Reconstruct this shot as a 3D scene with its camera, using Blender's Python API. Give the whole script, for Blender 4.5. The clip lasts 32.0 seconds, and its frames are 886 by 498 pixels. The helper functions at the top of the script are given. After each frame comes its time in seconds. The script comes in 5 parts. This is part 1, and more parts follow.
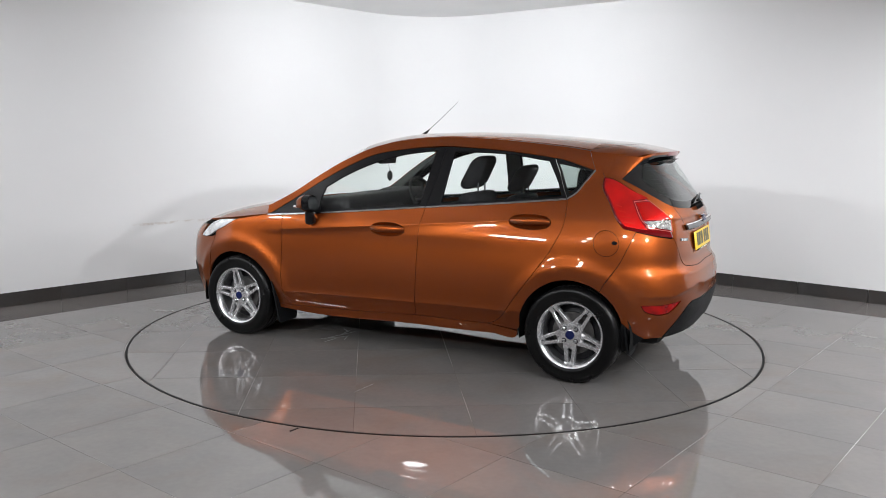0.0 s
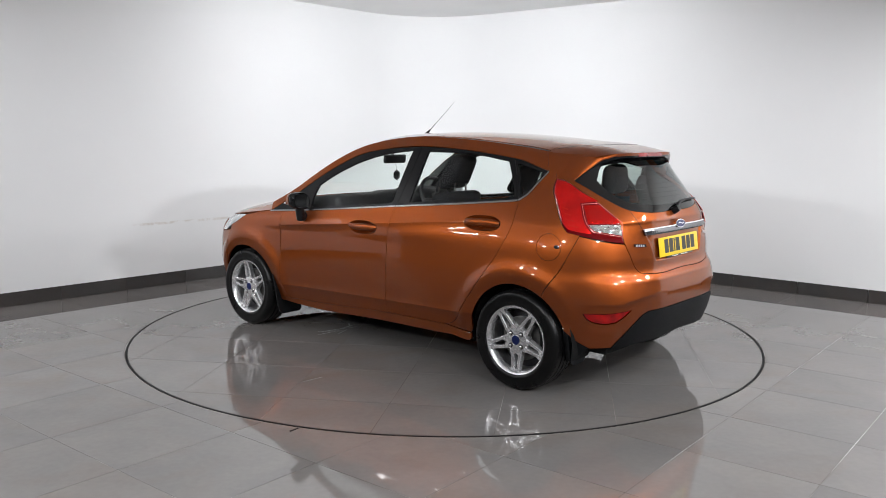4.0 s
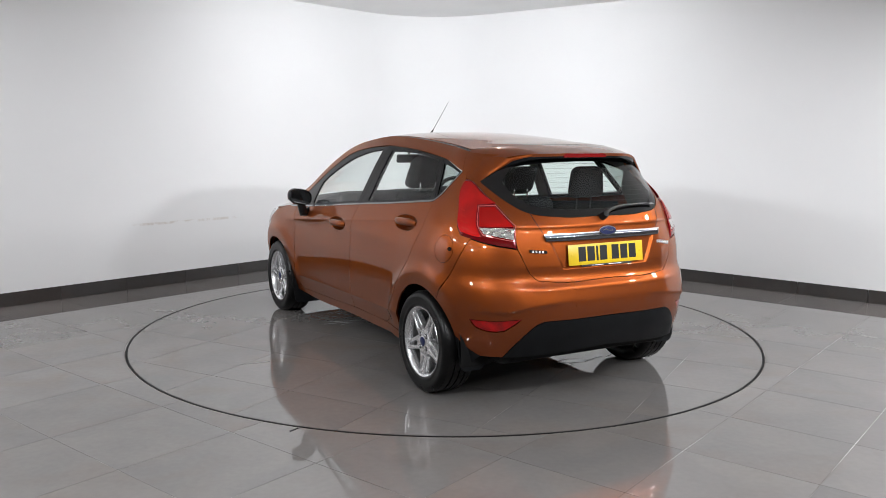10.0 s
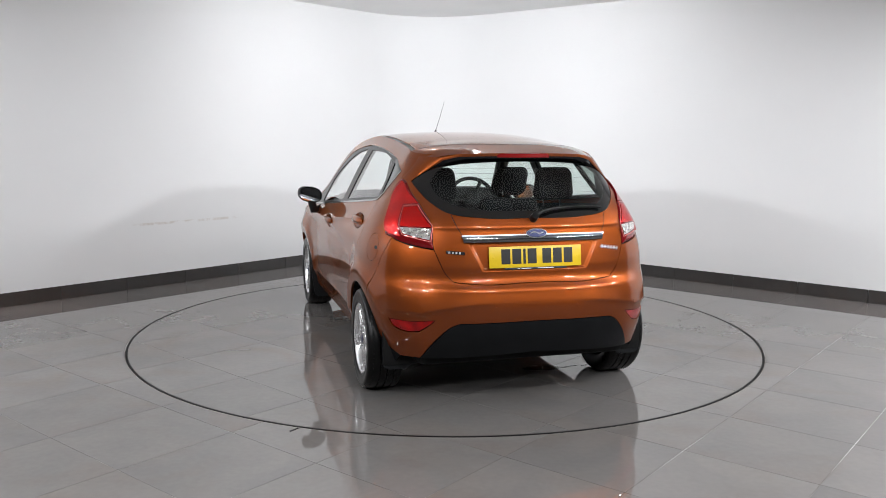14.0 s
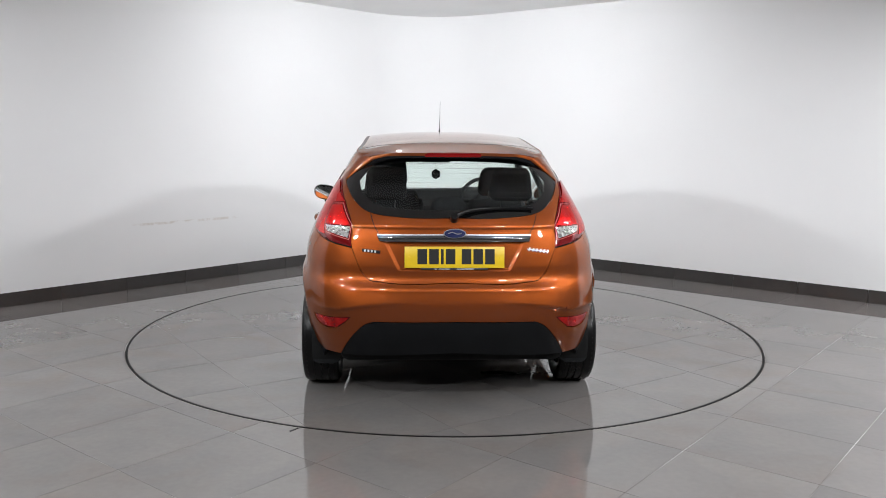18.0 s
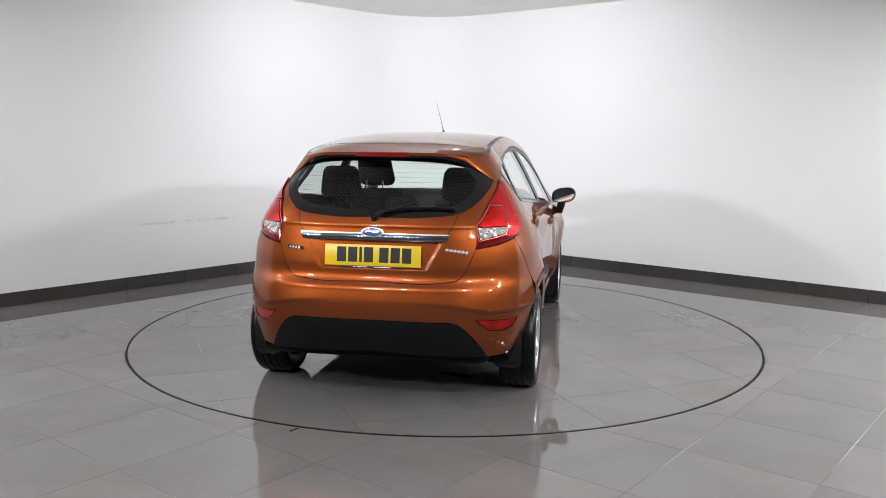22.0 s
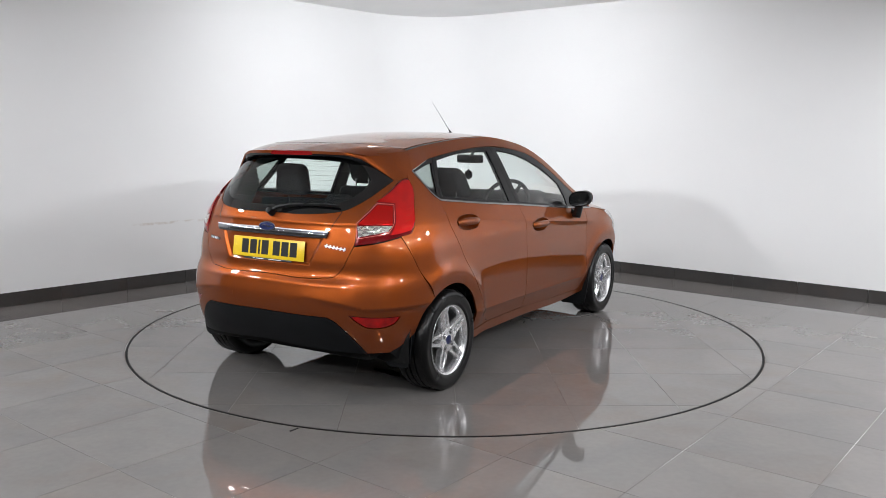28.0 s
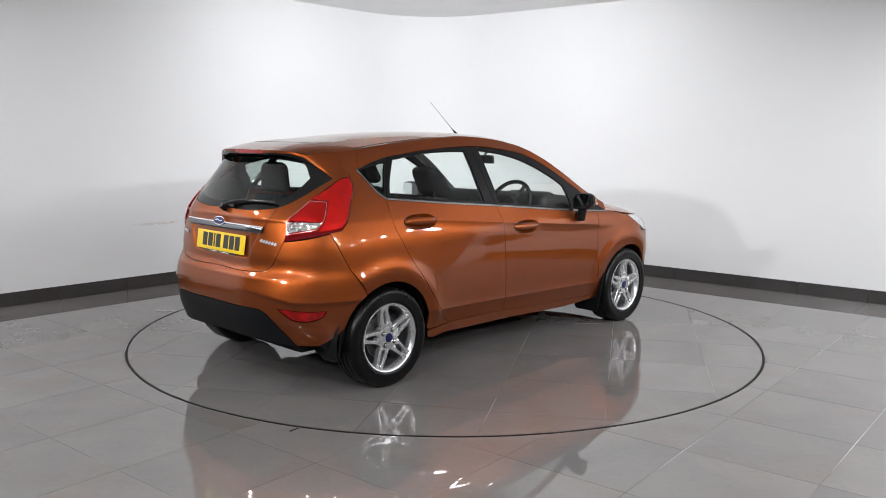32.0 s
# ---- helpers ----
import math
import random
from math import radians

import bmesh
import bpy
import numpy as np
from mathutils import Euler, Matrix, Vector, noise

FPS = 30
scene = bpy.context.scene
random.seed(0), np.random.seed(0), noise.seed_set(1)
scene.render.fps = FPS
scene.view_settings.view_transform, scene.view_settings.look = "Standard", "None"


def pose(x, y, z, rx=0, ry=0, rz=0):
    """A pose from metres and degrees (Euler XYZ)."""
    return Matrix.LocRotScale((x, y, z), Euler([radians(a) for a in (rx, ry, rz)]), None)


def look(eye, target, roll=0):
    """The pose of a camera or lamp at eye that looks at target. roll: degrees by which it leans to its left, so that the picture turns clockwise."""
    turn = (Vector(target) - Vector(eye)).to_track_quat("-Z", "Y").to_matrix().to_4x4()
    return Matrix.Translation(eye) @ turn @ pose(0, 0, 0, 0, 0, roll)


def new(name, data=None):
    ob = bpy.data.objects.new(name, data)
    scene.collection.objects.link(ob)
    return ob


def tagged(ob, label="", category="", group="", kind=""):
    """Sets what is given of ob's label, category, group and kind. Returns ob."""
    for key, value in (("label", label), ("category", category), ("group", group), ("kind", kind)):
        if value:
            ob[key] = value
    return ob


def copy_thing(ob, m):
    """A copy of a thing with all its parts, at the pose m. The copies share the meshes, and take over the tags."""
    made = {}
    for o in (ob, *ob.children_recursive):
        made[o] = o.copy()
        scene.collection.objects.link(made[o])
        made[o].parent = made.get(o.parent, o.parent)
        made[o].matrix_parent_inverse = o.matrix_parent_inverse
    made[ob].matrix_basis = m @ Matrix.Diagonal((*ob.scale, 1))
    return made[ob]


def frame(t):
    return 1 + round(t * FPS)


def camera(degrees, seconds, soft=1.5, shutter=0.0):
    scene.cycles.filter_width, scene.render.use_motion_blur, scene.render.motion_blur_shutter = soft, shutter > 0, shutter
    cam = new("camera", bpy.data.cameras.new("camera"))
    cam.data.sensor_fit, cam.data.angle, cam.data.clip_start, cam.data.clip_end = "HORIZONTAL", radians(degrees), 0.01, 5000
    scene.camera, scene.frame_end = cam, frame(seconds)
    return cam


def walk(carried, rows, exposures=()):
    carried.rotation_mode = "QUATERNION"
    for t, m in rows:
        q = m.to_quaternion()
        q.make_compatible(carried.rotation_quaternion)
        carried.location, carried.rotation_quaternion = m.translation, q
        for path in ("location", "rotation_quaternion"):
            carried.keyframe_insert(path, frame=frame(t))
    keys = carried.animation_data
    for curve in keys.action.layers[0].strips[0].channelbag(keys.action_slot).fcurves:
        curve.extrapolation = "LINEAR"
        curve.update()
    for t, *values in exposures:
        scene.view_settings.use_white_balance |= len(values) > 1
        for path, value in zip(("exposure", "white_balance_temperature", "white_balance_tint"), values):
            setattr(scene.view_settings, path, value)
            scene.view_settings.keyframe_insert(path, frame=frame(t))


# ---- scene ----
# ---- camera: it stands still before the turntable ----
cam = camera(55.996, 32.0, soft=0.8)
TILT, LEAN, YAW = 7.954, 0.477, -0.175
CAM_POSE = pose(0, 0, 0, 0, 0, -YAW) @ pose(0, -6.127, 1.463, 90 - TILT, 0, 0) @ pose(0, 0, 0, 0, 0, LEAN)
CAM_POSE.translation = (0, -6.127, 1.463)
walk(cam, [(0.0, CAM_POSE), (32.0, CAM_POSE)])


def heading(t):
    """The way the car points at t seconds, in degrees from +x; the turntable runs at an even speed."""
    return 153.361 - 3.35709 * t


# ---- light ----
world = bpy.data.worlds.new("world")
world.use_nodes = True
world.node_tree.nodes["Background"].inputs[0].default_value = (0.9, 0.93, 1.0, 1)
world.node_tree.nodes["Background"].inputs[1].default_value = 0.02
scene.world = world
scene.view_settings.exposure = -0.10


# ---- the car's outer form: x forward from the rear axle, y to its left, z up from the ground ----
PIVOT = (1.257, -0.047)          # the turntable's centre in the car's space
ZL = np.array([0.16, 0.30, 0.45, 0.60, 0.75, 0.85, 0.95, 1.05, 1.20, 1.35, 1.46])
XS = np.array([0.10, 0.70, 1.30, 1.90, 2.45])
WIDTHS = np.array([
    [0.770, 0.808, 0.832, 0.841, 0.832, 0.817, 0.780, 0.726, 0.635, 0.545, 0.450],
    [0.745, 0.785, 0.812, 0.823, 0.825, 0.823, 0.780, 0.732, 0.655, 0.570, 0.490],
    [0.740, 0.782, 0.808, 0.822, 0.825, 0.822, 0.778, 0.730, 0.660, 0.580, 0.500],
    [0.745, 0.785, 0.812, 0.824, 0.826, 0.819, 0.770, 0.715, 0.640, 0.560, 0.480],
    [0.780, 0.815, 0.840, 0.850, 0.842, 0.810, 0.740, 0.660, 0.560, 0.460, 0.380]])
TAIL_Z = np.array([0.16, 0.30, 0.42, 0.52, 0.60, 0.66, 0.70, 0.78, 0.88, 0.95, 1.00, 1.10, 1.20, 1.30, 1.38, 1.46])
TAIL_X = -np.array([0.540, 0.600, 0.640, 0.652, 0.648, 0.630, 0.606, 0.598, 0.584, 0.570, 0.552, 0.490, 0.425, 0.355, 0.290, 0.220])
NOSE_Z = np.array([0.16, 0.30, 0.45, 0.60, 0.72, 0.80, 0.90, 1.00])
NOSE_X = np.array([3.18, 3.24, 3.28, 3.27, 3.22, 3.12, 2.95, 2.80])
X_TAIL, X_NOSE, TURN = 0.15, 2.50, 0.90


def spline(xs, ys, x):
    """Smooth curve through a few points (cubic Hermite), held straight past the ends."""
    xs, ys = np.asarray(xs, float), np.asarray(ys, float)
    m = np.gradient(ys, xs, axis=0)
    x = np.asarray(x, float)
    i = np.clip(np.searchsorted(xs, x) - 1, 0, len(xs) - 2)
    h = xs[i + 1] - xs[i]
    t = np.clip((x - xs[i]) / h, 0, 1)
    if ys.ndim > 1:
        t, h = t[..., None], h[..., None]
    return ((1 + 2 * t) * (1 - t) ** 2 * ys[i] + t * (1 - t) ** 2 * h * m[i]
            + t * t * (3 - 2 * t) * ys[i + 1] + t * t * (t - 1) * h * m[i + 1])


def bump(x, a, b, soft):
    """1 between a and b with soft ends."""
    s = lambda v: np.clip(v, 0, 1) ** 2 * (3 - 2 * np.clip(v, 0, 1))
    return s((x - a) / soft + 0.5) * s((b - x) / soft + 0.5)


def half_width(x, z, along=None):
    """Half the body's width at x and height z, with its creases and arch flares."""
    x, z = np.broadcast_arrays(np.asarray(x, float), np.asarray(z, float))
    rows = spline(ZL, WIDTHS.T, z)                      # (..., stations)
    shape = rows.shape[:-1]
    rows = rows.reshape(-1, len(XS))
    xf = np.clip(x, XS[0], XS[-1]).ravel()
    m = np.gradient(rows, XS, axis=1)
    i = np.clip(np.searchsorted(XS, xf) - 1, 0, len(XS) - 2)
    row = np.arange(len(xf))
    h = XS[i + 1] - XS[i]
    t = np.clip((xf - XS[i]) / h, 0, 1)
    w = ((1 + 2 * t) * (1 - t) ** 2 * rows[row, i] + t * (1 - t) ** 2 * h * m[row, i]
         + t * t * (3 - 2 * t) * rows[row, i + 1] + t * t * (t - 1) * h * m[row, i + 1]).reshape(shape)
    # shoulder crease through the door handles, with a hollow under it
    d = z - (0.952 - 0.088 * (x - 0.274))
    fade = bump(x, 0.22, 2.20, 0.26)
    q = np.maximum(-d, 0)
    k = np.minimum(q / 0.048, 1)
    w = w + fade * 0.003 * np.exp(-np.maximum(d, 0) / 0.05) - fade * 0.0115 * k * (2 - k) * np.exp(-(np.maximum(q - 0.048, 0) / 0.27) ** 2)
    # low crease that sweeps over the sill
    e = z - (0.382 - 0.022 * (x - 0.9))
    w = w + np.where(e > 0, 0.007 * np.exp(-np.maximum(e, 0) / 0.030), 0.007 - 0.017 * (1 - np.exp(np.minimum(e, 0) / 0.045))) * bump(x, 0.24, 2.10, 0.22) * np.clip((z - 0.18) / 0.1, 0, 1)
    # swelling round the wheels
    along = x if along is None else along
    for cx in (0.0, 2.489):
        r = np.hypot(along - cx, z - 0.29)
        w = w + 0.0155 * np.exp(-((r - 0.400) / np.where(r > 0.400, 0.045, 0.07)) ** 2) * np.clip((z - 0.26) / 0.12, 0, 1) * (1 - np.clip((cx - along) / 0.22, 0, 1) * np.clip((0.72 - z) / 0.30, 0, 1) * (cx < 1))
    return w


def body(u, z, plain=False):
    """The point of the body's skin at (u, z): u is x along the side, and goes on round the tail (and the nose)."""
    u, z = np.broadcast_arrays(np.asarray(u, float), np.asarray(z, float))
    x, y = u.copy(), half_width(np.clip(u, X_TAIL, X_NOSE), z, u)
    for xc, ends, zs, sign, p in ((X_TAIL, TAIL_X, TAIL_Z, -1, 3.2), (X_NOSE, NOSE_X, NOSE_Z, 1, 2.25)):
        past = (u - xc) * sign > 0
        th = np.clip((u - xc) * sign / TURN, 0, np.pi)
        a, b = np.maximum((spline(zs, ends, z) - xc) * sign, 0.05), np.maximum(np.abs(y), 0.05)
        c, s = np.cos(th), np.sin(th)
        rho = ((np.abs(c) / b) ** p + (np.abs(s) / a) ** p) ** (-1 / p)
        if sign < 0 and not plain:
            # bumper ledge, the crease below it at the corners, the fold under the window, the plate's niche
            yy = np.abs(rho * c)
            corner = np.clip((yy - 0.22) / 0.40, 0, 1)
            edge = 0.585 - 0.05 * corner ** 2
            e = z - edge
            ease = np.clip(th / 0.25, 0, 1)
            late = np.clip((th - 0.58) / 0.34, 0, 1)
            rho = rho + late * corner * np.where(e > 0, 0.008 * np.exp(-e / 0.035), 0.008 * np.exp(e / 0.010) - 0.006 * (1 - np.exp(e / 0.03)) * np.exp(e / 0.10))
            rho = rho + ease * 0.007 * np.exp(-np.abs(z - 0.657) / 0.012) * np.clip((0.58 - yy) / 0.16, 0, 1)
            f = z - 0.974
            fold = np.clip((0.60 - yy) / 0.10, 0, 1) * (np.abs(f) < 0.3)
            rho = rho + fold * np.where(f > 0, 0.007 * np.exp(-np.abs(f) / 0.03), 0.007 * np.exp(-np.abs(f) / 0.010))
            half = 0.290 + (z - 0.757) * 0.50
            soft = lambda v: np.clip(v, 0, 1) ** 2 * (3 - 2 * np.clip(v, 0, 1))
            rho = rho - 0.011 * soft((half - yy) / 0.022 + 0.5) * soft((z - 0.757) / 0.018 + 0.5) * soft((0.921 - z) / 0.012 + 0.5)
        x = np.where(past, xc + sign * rho * s, x)
        y = np.where(past, rho * c, y)
    return np.stack([x, y, z], -1)


U_NOSE = X_NOSE + TURN * np.pi / 2
U_TAIL = X_TAIL - TURN * np.pi / 2      # u at the middle of the tail


def tail_plain(u, z):
    """The tail's skin without its folds, for what is fixed on it."""
    return body(u, z, True)


# ---- materials ----
def material(name, base=(0.5, 0.5, 0.5), rough=0.5, metal=0.0, coat=0.0, spec=0.5, noise_scale=0.0, noise_amount=0.0,
             bump_scale=0.0, bump_height=0.0, rough_vary=0.0, coat_rough=0.03, edge=(1, 1, 1)):
    m = bpy.data.materials.new(name)
    m.use_nodes = True
    nt = m.node_tree
    b = nt.nodes["Principled BSDF"]
    b.inputs["Base Color"].default_value = (*base, 1)
    b.inputs["Roughness"].default_value = rough
    b.inputs["Metallic"].default_value = metal
    b.inputs["Specular IOR Level"].default_value = spec
    b.inputs["Specular Tint"].default_value = (*edge, 1)
    b.inputs["Coat Weight"].default_value = coat
    b.inputs["Coat Roughness"].default_value = coat_rough
    tc = nt.nodes.new("ShaderNodeTexCoord")

    def tex(scale, detail=4.0):
        n = nt.nodes.new("ShaderNodeTexNoise")
        n.inputs["Scale"].default_value, n.inputs["Detail"].default_value = scale, detail
        nt.links.new(tc.outputs["Object"], n.inputs["Vector"])
        return n.outputs["Fac"]

    if noise_scale:
        mix = nt.nodes.new("ShaderNodeMixRGB")
        mix.blend_type = "MULTIPLY"
        mix.inputs[0].default_value = 1.0
        mix.inputs[1].default_value = (*base, 1)
        ramp = nt.nodes.new("ShaderNodeMapRange")
        ramp.inputs[1].default_value, ramp.inputs[2].default_value = 0.3, 0.7
        ramp.inputs[3].default_value, ramp.inputs[4].default_value = 1 - noise_amount, 1 + noise_amount
        nt.links.new(tex(noise_scale), ramp.inputs[0])
        nt.links.new(ramp.outputs[0], mix.inputs[2])
        nt.links.new(mix.outputs[0], b.inputs["Base Color"])
    if rough_vary:
        r = nt.nodes.new("ShaderNodeMapRange")
        r.inputs[3].default_value, r.inputs[4].default_value = max(0.0, rough - rough_vary), rough + rough_vary
        nt.links.new(tex(max(noise_scale, 3.0) * 0.7), r.inputs[0])
        nt.links.new(r.outputs[0], b.inputs["Roughness"])
    if bump_scale:
        bp = nt.nodes.new("ShaderNodeBump")
        bp.inputs["Strength"].default_value, bp.inputs["Distance"].default_value = 1.0, bump_height
        nt.links.new(tex(bump_scale, 6.0), bp.inputs["Height"])
        nt.links.new(bp.outputs[0], b.inputs["Normal"])
    return m


def glass_material(name, tint, gloss=(1, 1, 1), rough=0.0, falloff=4.2):
    m = bpy.data.materials.new(name)
    m.use_nodes = True
    nt = m.node_tree
    nt.nodes.clear()
    out, mix = nt.nodes.new("ShaderNodeOutputMaterial"), nt.nodes.new("ShaderNodeMixShader")
    tr, gl, lw = nt.nodes.new("ShaderNodeBsdfTransparent"), nt.nodes.new("ShaderNodeBsdfGlossy"), nt.nodes.new("ShaderNodeLayerWeight")
    tr.inputs[0].default_value, gl.inputs[0].default_value = (*tint, 1), (*gloss, 1)
    gl.inputs["Roughness"].default_value, lw.inputs[0].default_value = rough, 0.5
    power, scale = nt.nodes.new("ShaderNodeMath"), nt.nodes.new("ShaderNodeMapRange")
    power.operation = "POWER"
    power.inputs[1].default_value = falloff
    scale.inputs[3].default_value, scale.inputs[4].default_value = 0.03, 0.95
    nt.links.new(lw.outputs["Facing"], power.inputs[0])
    nt.links.new(power.outputs[0], scale.inputs[0])
    nt.links.new(scale.outputs[0], mix.inputs[0])
    nt.links.new(tr.outputs[0], mix.inputs[1])
    nt.links.new(gl.outputs[0], mix.inputs[2])
    nt.links.new(mix.outputs[0], out.inputs[0])
    return m


def glow_material(name, colour, strength):
    m = bpy.data.materials.new(name)
    m.use_nodes = True
    b = m.node_tree.nodes["Principled BSDF"]
    b.inputs["Base Color"].default_value = (*colour, 1)
    b.inputs["Emission Color"].default_value = (*colour, 1)
    b.inputs["Emission Strength"].default_value = strength
    return m


def paint_material():
    m = material("copper_paint", (0.40, 0.085, 0.012), 0.43, 0.97, coat=1.0, coat_rough=0.010, edge=(0.88, 0.62, 0.46))
    m.node_tree.nodes["Principled BSDF"].inputs["Coat IOR"].default_value = 1.43
    nt = m.node_tree
    b = nt.nodes["Principled BSDF"]
    tc = nt.nodes.new("ShaderNodeTexCoord")
    flakes = nt.nodes.new("ShaderNodeTexVoronoi")
    flakes.inputs["Scale"].default_value = 900.0
    nt.links.new(tc.outputs["Object"], flakes.inputs["Vector"])
    hsv = nt.nodes.new("ShaderNodeMixRGB")
    hsv.inputs[1].default_value, hsv.inputs[2].default_value = (0.225, 0.049, 0.0090, 1), (0.315, 0.069, 0.0125, 1)
    sep = nt.nodes.new("ShaderNodeSeparateColor")
    nt.links.new(flakes.outputs["Color"], sep.inputs[0])
    nt.links.new(sep.outputs[0], hsv.inputs[0])
    nt.links.new(hsv.outputs[0], b.inputs["Base Color"])
    return m


def faceted_material(name, base, scale, depth):
    """Moulded lamp reflector: bright metal in many small flat facets."""
    m = material(name, base, 0.06, 0.85, coat=1.0)
    nt = m.node_tree
    b = nt.nodes["Principled BSDF"]
    tc, cells, mix = nt.nodes.new("ShaderNodeTexCoord"), nt.nodes.new("ShaderNodeTexVoronoi"), nt.nodes.new("ShaderNodeBump")
    cells.inputs["Scale"].default_value = scale
    mix.inputs["Strength"].default_value, mix.inputs["Distance"].default_value = 1.0, depth
    nt.links.new(tc.outputs["Object"], cells.inputs["Vector"])
    nt.links.new(cells.outputs["Distance"], mix.inputs["Height"])
    nt.links.new(mix.outputs[0], b.inputs["Normal"])
    return m


MAT = {
    "paint": paint_material(),
    "black_gloss": material("gloss_black_trim", (0.006, 0.006, 0.0065), 0.10, spec=0.35),
    "black_trim": material("satin_black_trim", (0.005, 0.005, 0.0055), 0.28, spec=0.25, noise_scale=60, noise_amount=0.15),
    "black_plastic": material("grained_black_plastic", (0.0042, 0.0046, 0.0053), 0.5, spec=0.16, bump_scale=700, bump_height=0.0004, noise_scale=9, noise_amount=0.2),
    "rubber": material("tyre_rubber", (0.0030, 0.0030, 0.0031), 0.30, spec=0.24, noise_scale=14, noise_amount=0.3, rough_vary=0.1),
    "underbody": material("dark_underbody", (0.006, 0.006, 0.006), 0.85, spec=0.2, noise_scale=6, noise_amount=0.4),
    "chrome": material("bright_chrome", (0.80, 0.80, 0.82), 0.10, 1.0),
    "alloy": material("silver_alloy", (0.74, 0.74, 0.75), 0.25, 0.86, coat=0.6, noise_scale=30, noise_amount=0.06),
    # alloy darkened for the shade behind the spokes; the silencer wears it too
    "alloy_dark": material("dark_alloy_shade", (0.025, 0.025, 0.027), 0.5, 0.5, noise_scale=20, noise_amount=0.3),
    "disc": material("brake_disc_steel", (0.16, 0.155, 0.15), 0.4, 1.0, noise_scale=25, noise_amount=0.3),
    "blue": material("blue_enamel", (0.006, 0.013, 0.075), 0.30, 0.3, coat=0.1),
    "plate": material("yellow_reflective_plate", (0.72, 0.49, 0.012), 0.35, noise_scale=20, noise_amount=0.04),
    "plate_ink": material("black_plate_ink", (0.012, 0.012, 0.012), 0.4),
    "white_ink": material("white_print", (0.75, 0.75, 0.75), 0.5),
    "seat": material("dark_seat_cloth", (0.011, 0.0115, 0.013), 0.9, spec=0.2, noise_scale=45, noise_amount=0.2, bump_scale=60, bump_height=0.0006),
    "dash": material("dark_dashboard_plastic", (0.010, 0.010, 0.0112), 0.6, bump_scale=80, bump_height=0.0004, noise_scale=12, noise_amount=0.2),
    "headliner": material("grey_headliner_cloth", (0.42, 0.41, 0.39), 0.95, noise_scale=80, noise_amount=0.1),
    "glass": glass_material("tinted_window_glass", (0.955, 0.995, 0.98)),
    "privacy": glass_material("rear_window_glass", (0.86, 0.945, 0.91), falloff=3.0),
    "lamp_red": material("red_lamp_lens", (0.52, 0.007, 0.006), 0.26, 0.45, coat=0.7, coat_rough=0.015, noise_scale=7, noise_amount=0.25, edge=(0.6, 0.03, 0.03)),
    "lamp_dark": material("dark_red_lamp_lens", (0.17, 0.002, 0.004), 0.1, 0.2, coat=0.5),
    "lamp_inner": material("red_lamp_reflector", (0.62, 0.008, 0.007), 0.20, 0.75, coat=0.7, bump_scale=40, bump_height=0.004, edge=(0.7, 0.05, 0.05)),
    "lamp_clear": faceted_material("clear_faceted_lamp", (0.90, 0.89, 0.87), 38.0, 0.03),
    "lamp_front": material("clear_headlamp", (0.70, 0.71, 0.72), 0.10, 0.6, coat=1.0, bump_scale=30, bump_height=0.01, noise_scale=22, noise_amount=0.35),
    "lamp_bright": material("bright_red_lens_rib", (0.75, 0.022, 0.012), 0.2, 0.6, coat=0.5),
    "satin_chrome": material("brushed_chrome", (0.38, 0.38, 0.39), 0.20, 1.0),
    "satin_silver": material("satin_silver_plating", (0.82, 0.82, 0.83), 0.30, 0.7, coat=0.5),
    # the rim's alloy made darker for the shade inside the wheel
    "barrel": material("shaded_barrel_alloy", (0.36, 0.36, 0.365), 0.3, 0.9, noise_scale=20, noise_amount=0.2),
    "brake_red": material("high_brake_lens", (0.24, 0.003, 0.003), 0.2, 0.3, coat=0.5),
    "black_glass": material("blacked_window_edge", (0.004, 0.0042, 0.0045), 0.015, spec=0.7),
    "quarter": glass_material("dark_quarter_glass", (0.42, 0.48, 0.46)),
    "drop": material("water_drop", (0.55, 0.57, 0.57), 0.03, 0.6, coat=1.0),
    "reflector_red": material("red_reflector_prism", (0.42, 0.004, 0.004), 0.16, 0.6, coat=0.6, noise_scale=18, noise_amount=0.5),
    "lamp_rim": material("pink_lit_lens_rim", (0.85, 0.22, 0.20), 0.15, 0.3, coat=1.0),
    "dark_chrome": material("dark_chrome", (0.22, 0.22, 0.23), 0.12, 1.0),
    "pillar": material("grey_pillar_plastic", (0.10, 0.105, 0.10), 0.8, noise_scale=30, noise_amount=0.15),
    "mirror": material("mirror_glass", (0.85, 0.87, 0.88), 0.02, 1.0),
}


# ---- mesh helpers ----
def part(name, bm, mat, parent=None, label="", smooth=True):
    """Links a bmesh as one mesh object under a thing or a part."""
    me = bpy.data.meshes.new(name)
    bm.to_mesh(me)
    bm.free()
    if smooth:
        me.polygons.foreach_set("use_smooth", [True] * len(me.polygons))
        me.set_sharp_from_angle(angle=radians(38))
    me.materials.append(MAT[mat] if isinstance(mat, str) else mat)
    ob = new(name, me)
    ob.parent = parent
    if label:
        tagged(ob, label=label)
    return ob


def inside(poly, pts):
    """Which of the points lie in the polygon."""
    x, y = pts[:, 0], pts[:, 1]
    res = np.zeros(len(pts), bool)
    a = poly
    b = np.roll(poly, -1, axis=0)
    for (x0, y0), (x1, y1) in zip(a, b):
        if y0 == y1:
            continue
        hit = (y0 > y) != (y1 > y)
        res ^= hit & (x < (x1 - x0) * (y - y0) / (y1 - y0) + x0)
    return res


